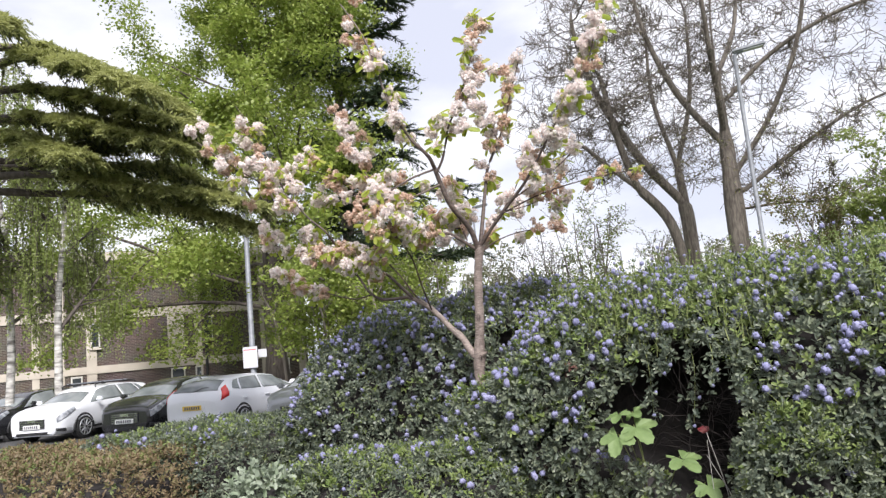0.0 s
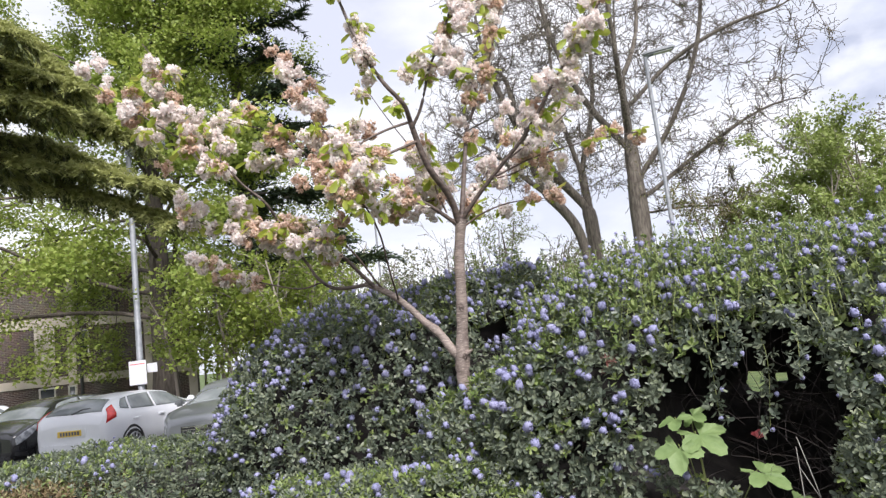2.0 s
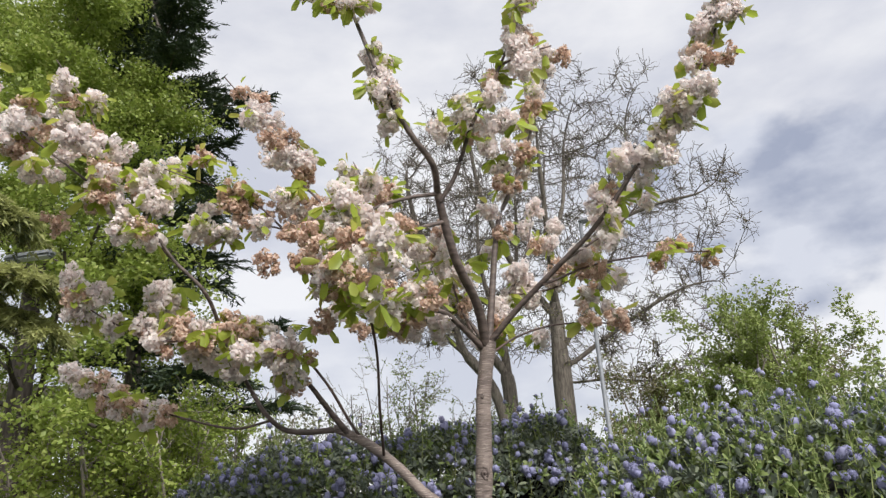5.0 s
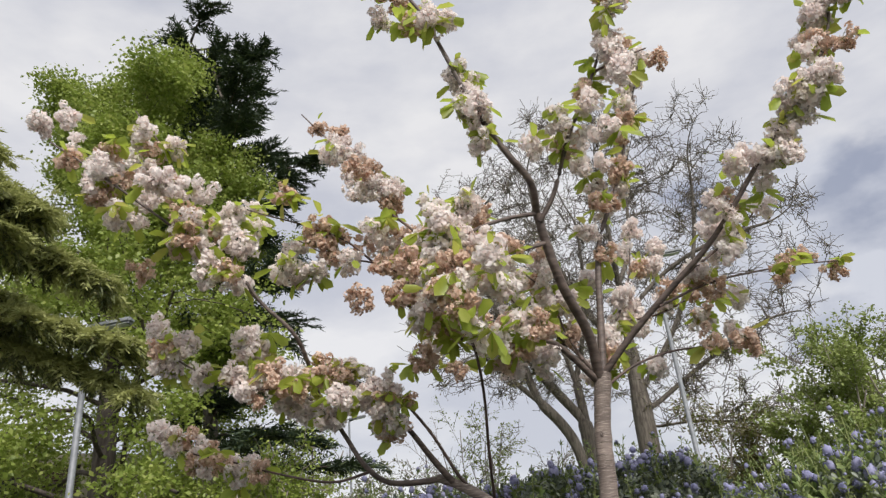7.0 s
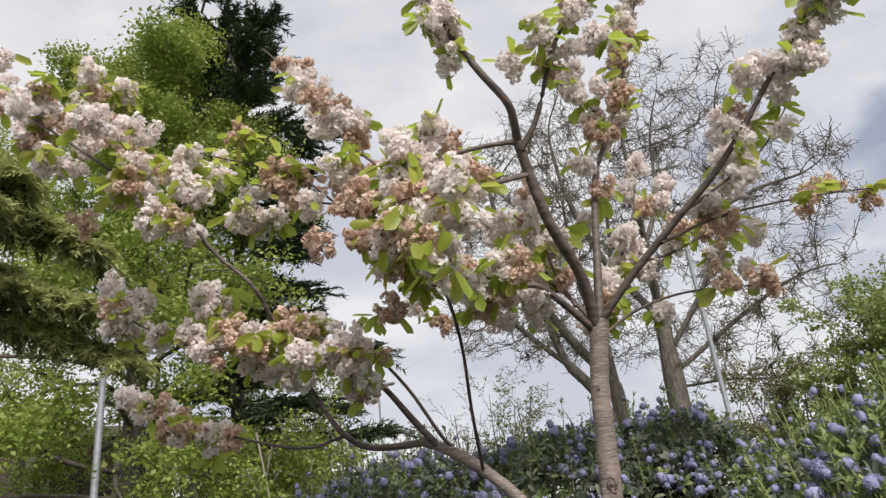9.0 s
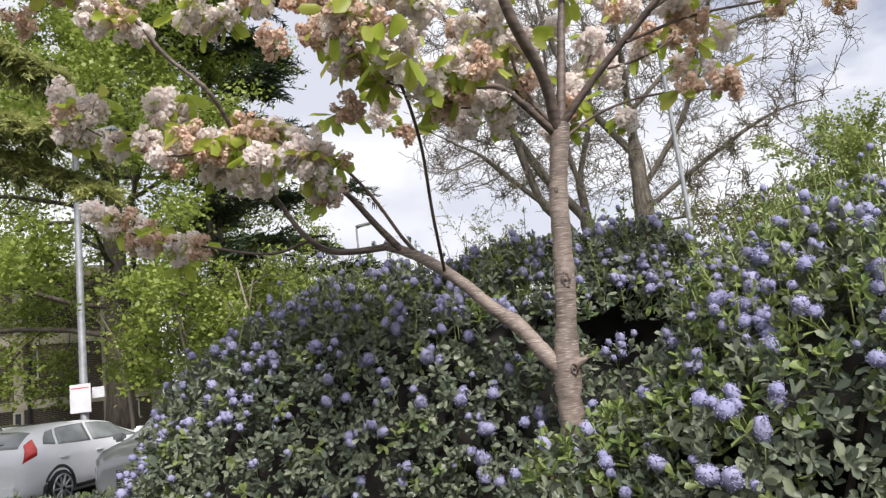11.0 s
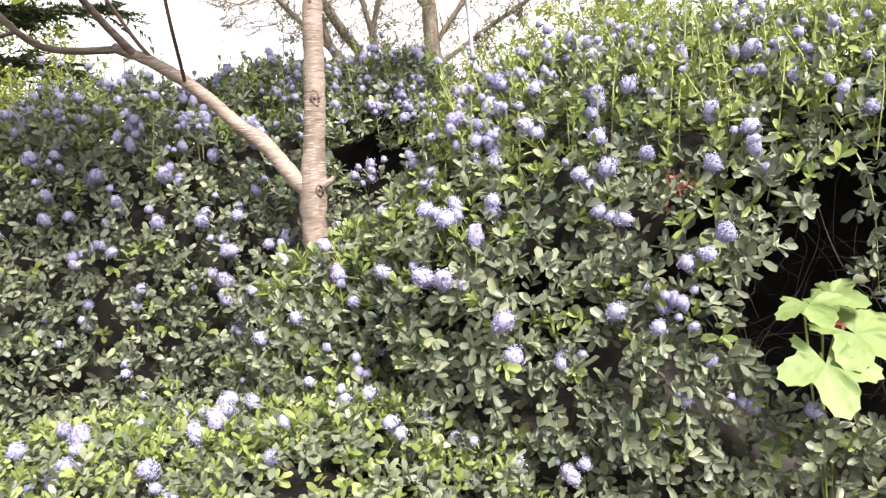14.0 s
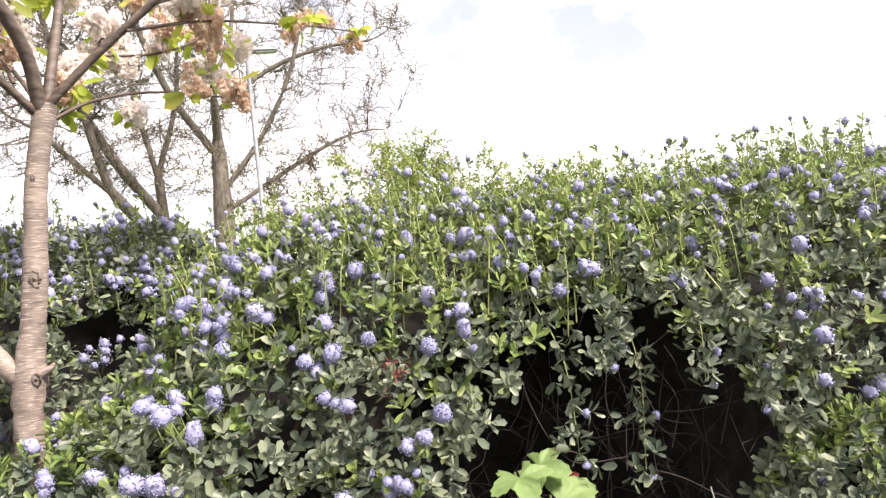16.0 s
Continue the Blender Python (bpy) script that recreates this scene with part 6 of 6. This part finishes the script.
def red_scrap():
    """A crumpled red wrapper caught low in the undergrowth."""
    r = np.random.RandomState(131)
    bm = bmesh.new()
    bmesh.ops.create_icosphere(bm, subdivisions=2, radius=0.03)
    for v in bm.verts:
        v.co = Vector((v.co.x * 1.5, v.co.y * 0.8, v.co.z * 0.9)) * (1 + 0.22 * r.normal())
    me = bpy.data.meshes.new("wrapper")
    bm.to_mesh(me)
    bm.free()
    me.materials.append(M_WRAPPER)
    ob = tagged(new("wrapper", me), "crumpled red wrapper caught in the dark undergrowth", "litter")
    ob.location = (2.14, 7.0, 0.68)


red_scrap()


# ---- far trees along the right and behind the shrubs ----
def far_bush(label, at, height, width, seed, mat=M_FAR, leaf=0.16, count=9, name="distant_tree", per=22):
    r = np.random.RandomState(seed)
    tree = empty(name, label, "tree")
    limbs = []
    for j in range(count):
        a = r.rand() * 6.28
        limbs += grow(r, (at[0] + r.normal() * width * 0.22, at[1] + r.normal() * 0.6, 0), (np.cos(a) * 0.22 * width / height, np.sin(a) * 0.2, 1),
                      height * (0.7 + 0.35 * r.rand()), 0.06, 1, 3, 5, 0.08, 5, 0.36, 0.0, 0.3)
    wood(limbs, M_FAR_TWIG, tree, "branchwood", 0.014)
    leaves_on(limbs, r, per, leaf, mat, tree, 2, 0.14)


far_bush("green hedgerow tree beyond the shrubs", (13.2, 30.0), 7.8, 5.0, 101, M_BIRCH_LEAF, 0.15, 14, per=70)
far_bush("thin pale spring tree in the distance", (9.6, 33.0), 6.4, 4.0, 102, M_BUD, 0.12, 12, per=34)
far_bush("hazy budding tree in the distance", (16.5, 36.0), 8.0, 6.0, 103, M_BUD, 0.14, 12, per=34)
far_bush("small green tree in the distance", (-1.6, 46.0), 9.5, 3.5, 104, M_BIRCH_LEAF, 0.16, 8, per=14)
far_bush("bare pale tree in the distance", (-4.5, 48.0), 9.0, 4.0, 105, M_BUD, 0.12, 8, per=2)
far_bush("thin bare tree in the distance", (1.5, 44.0), 8.0, 4.5, 106, M_BUD, 0.12, 9, per=5)
far_bush("bright green undergrowth behind the car park", (-8.2, 24.5), 5.2, 4.2, 107, M_LIME_LEAF, 0.12, 16, per=34)
far_bush("green hedgerow beyond the shrubs", (20.0, 30.0), 7.0, 6.0, 108, M_BIRCH_LEAF, 0.16, 12, per=40)
far_bush("dense green thicket beside the brick building", (-13.0, 33.5), 7.5, 7.5, 112, M_LIME_LEAF, 0.15, 18, per=34)
far_bush("hazy row of spring trees far behind the car park", (-14.0, 44.0), 9.0, 9.0, 109, M_FAR, 0.2, 16, per=20)
far_bush("pale green trees far behind the cedars", (-7.0, 47.0), 7.0, 8.0, 110, M_FAR, 0.2, 14, per=16)
far_bush("low hazy trees on the horizon", (5.0, 50.0), 6.5, 9.0, 111, M_FAR, 0.2, 14, per=12)
lamp_post("thin grey lamp post far behind the shrubs", (-9.4, 48.4), 10.9, 0.08, True, False)
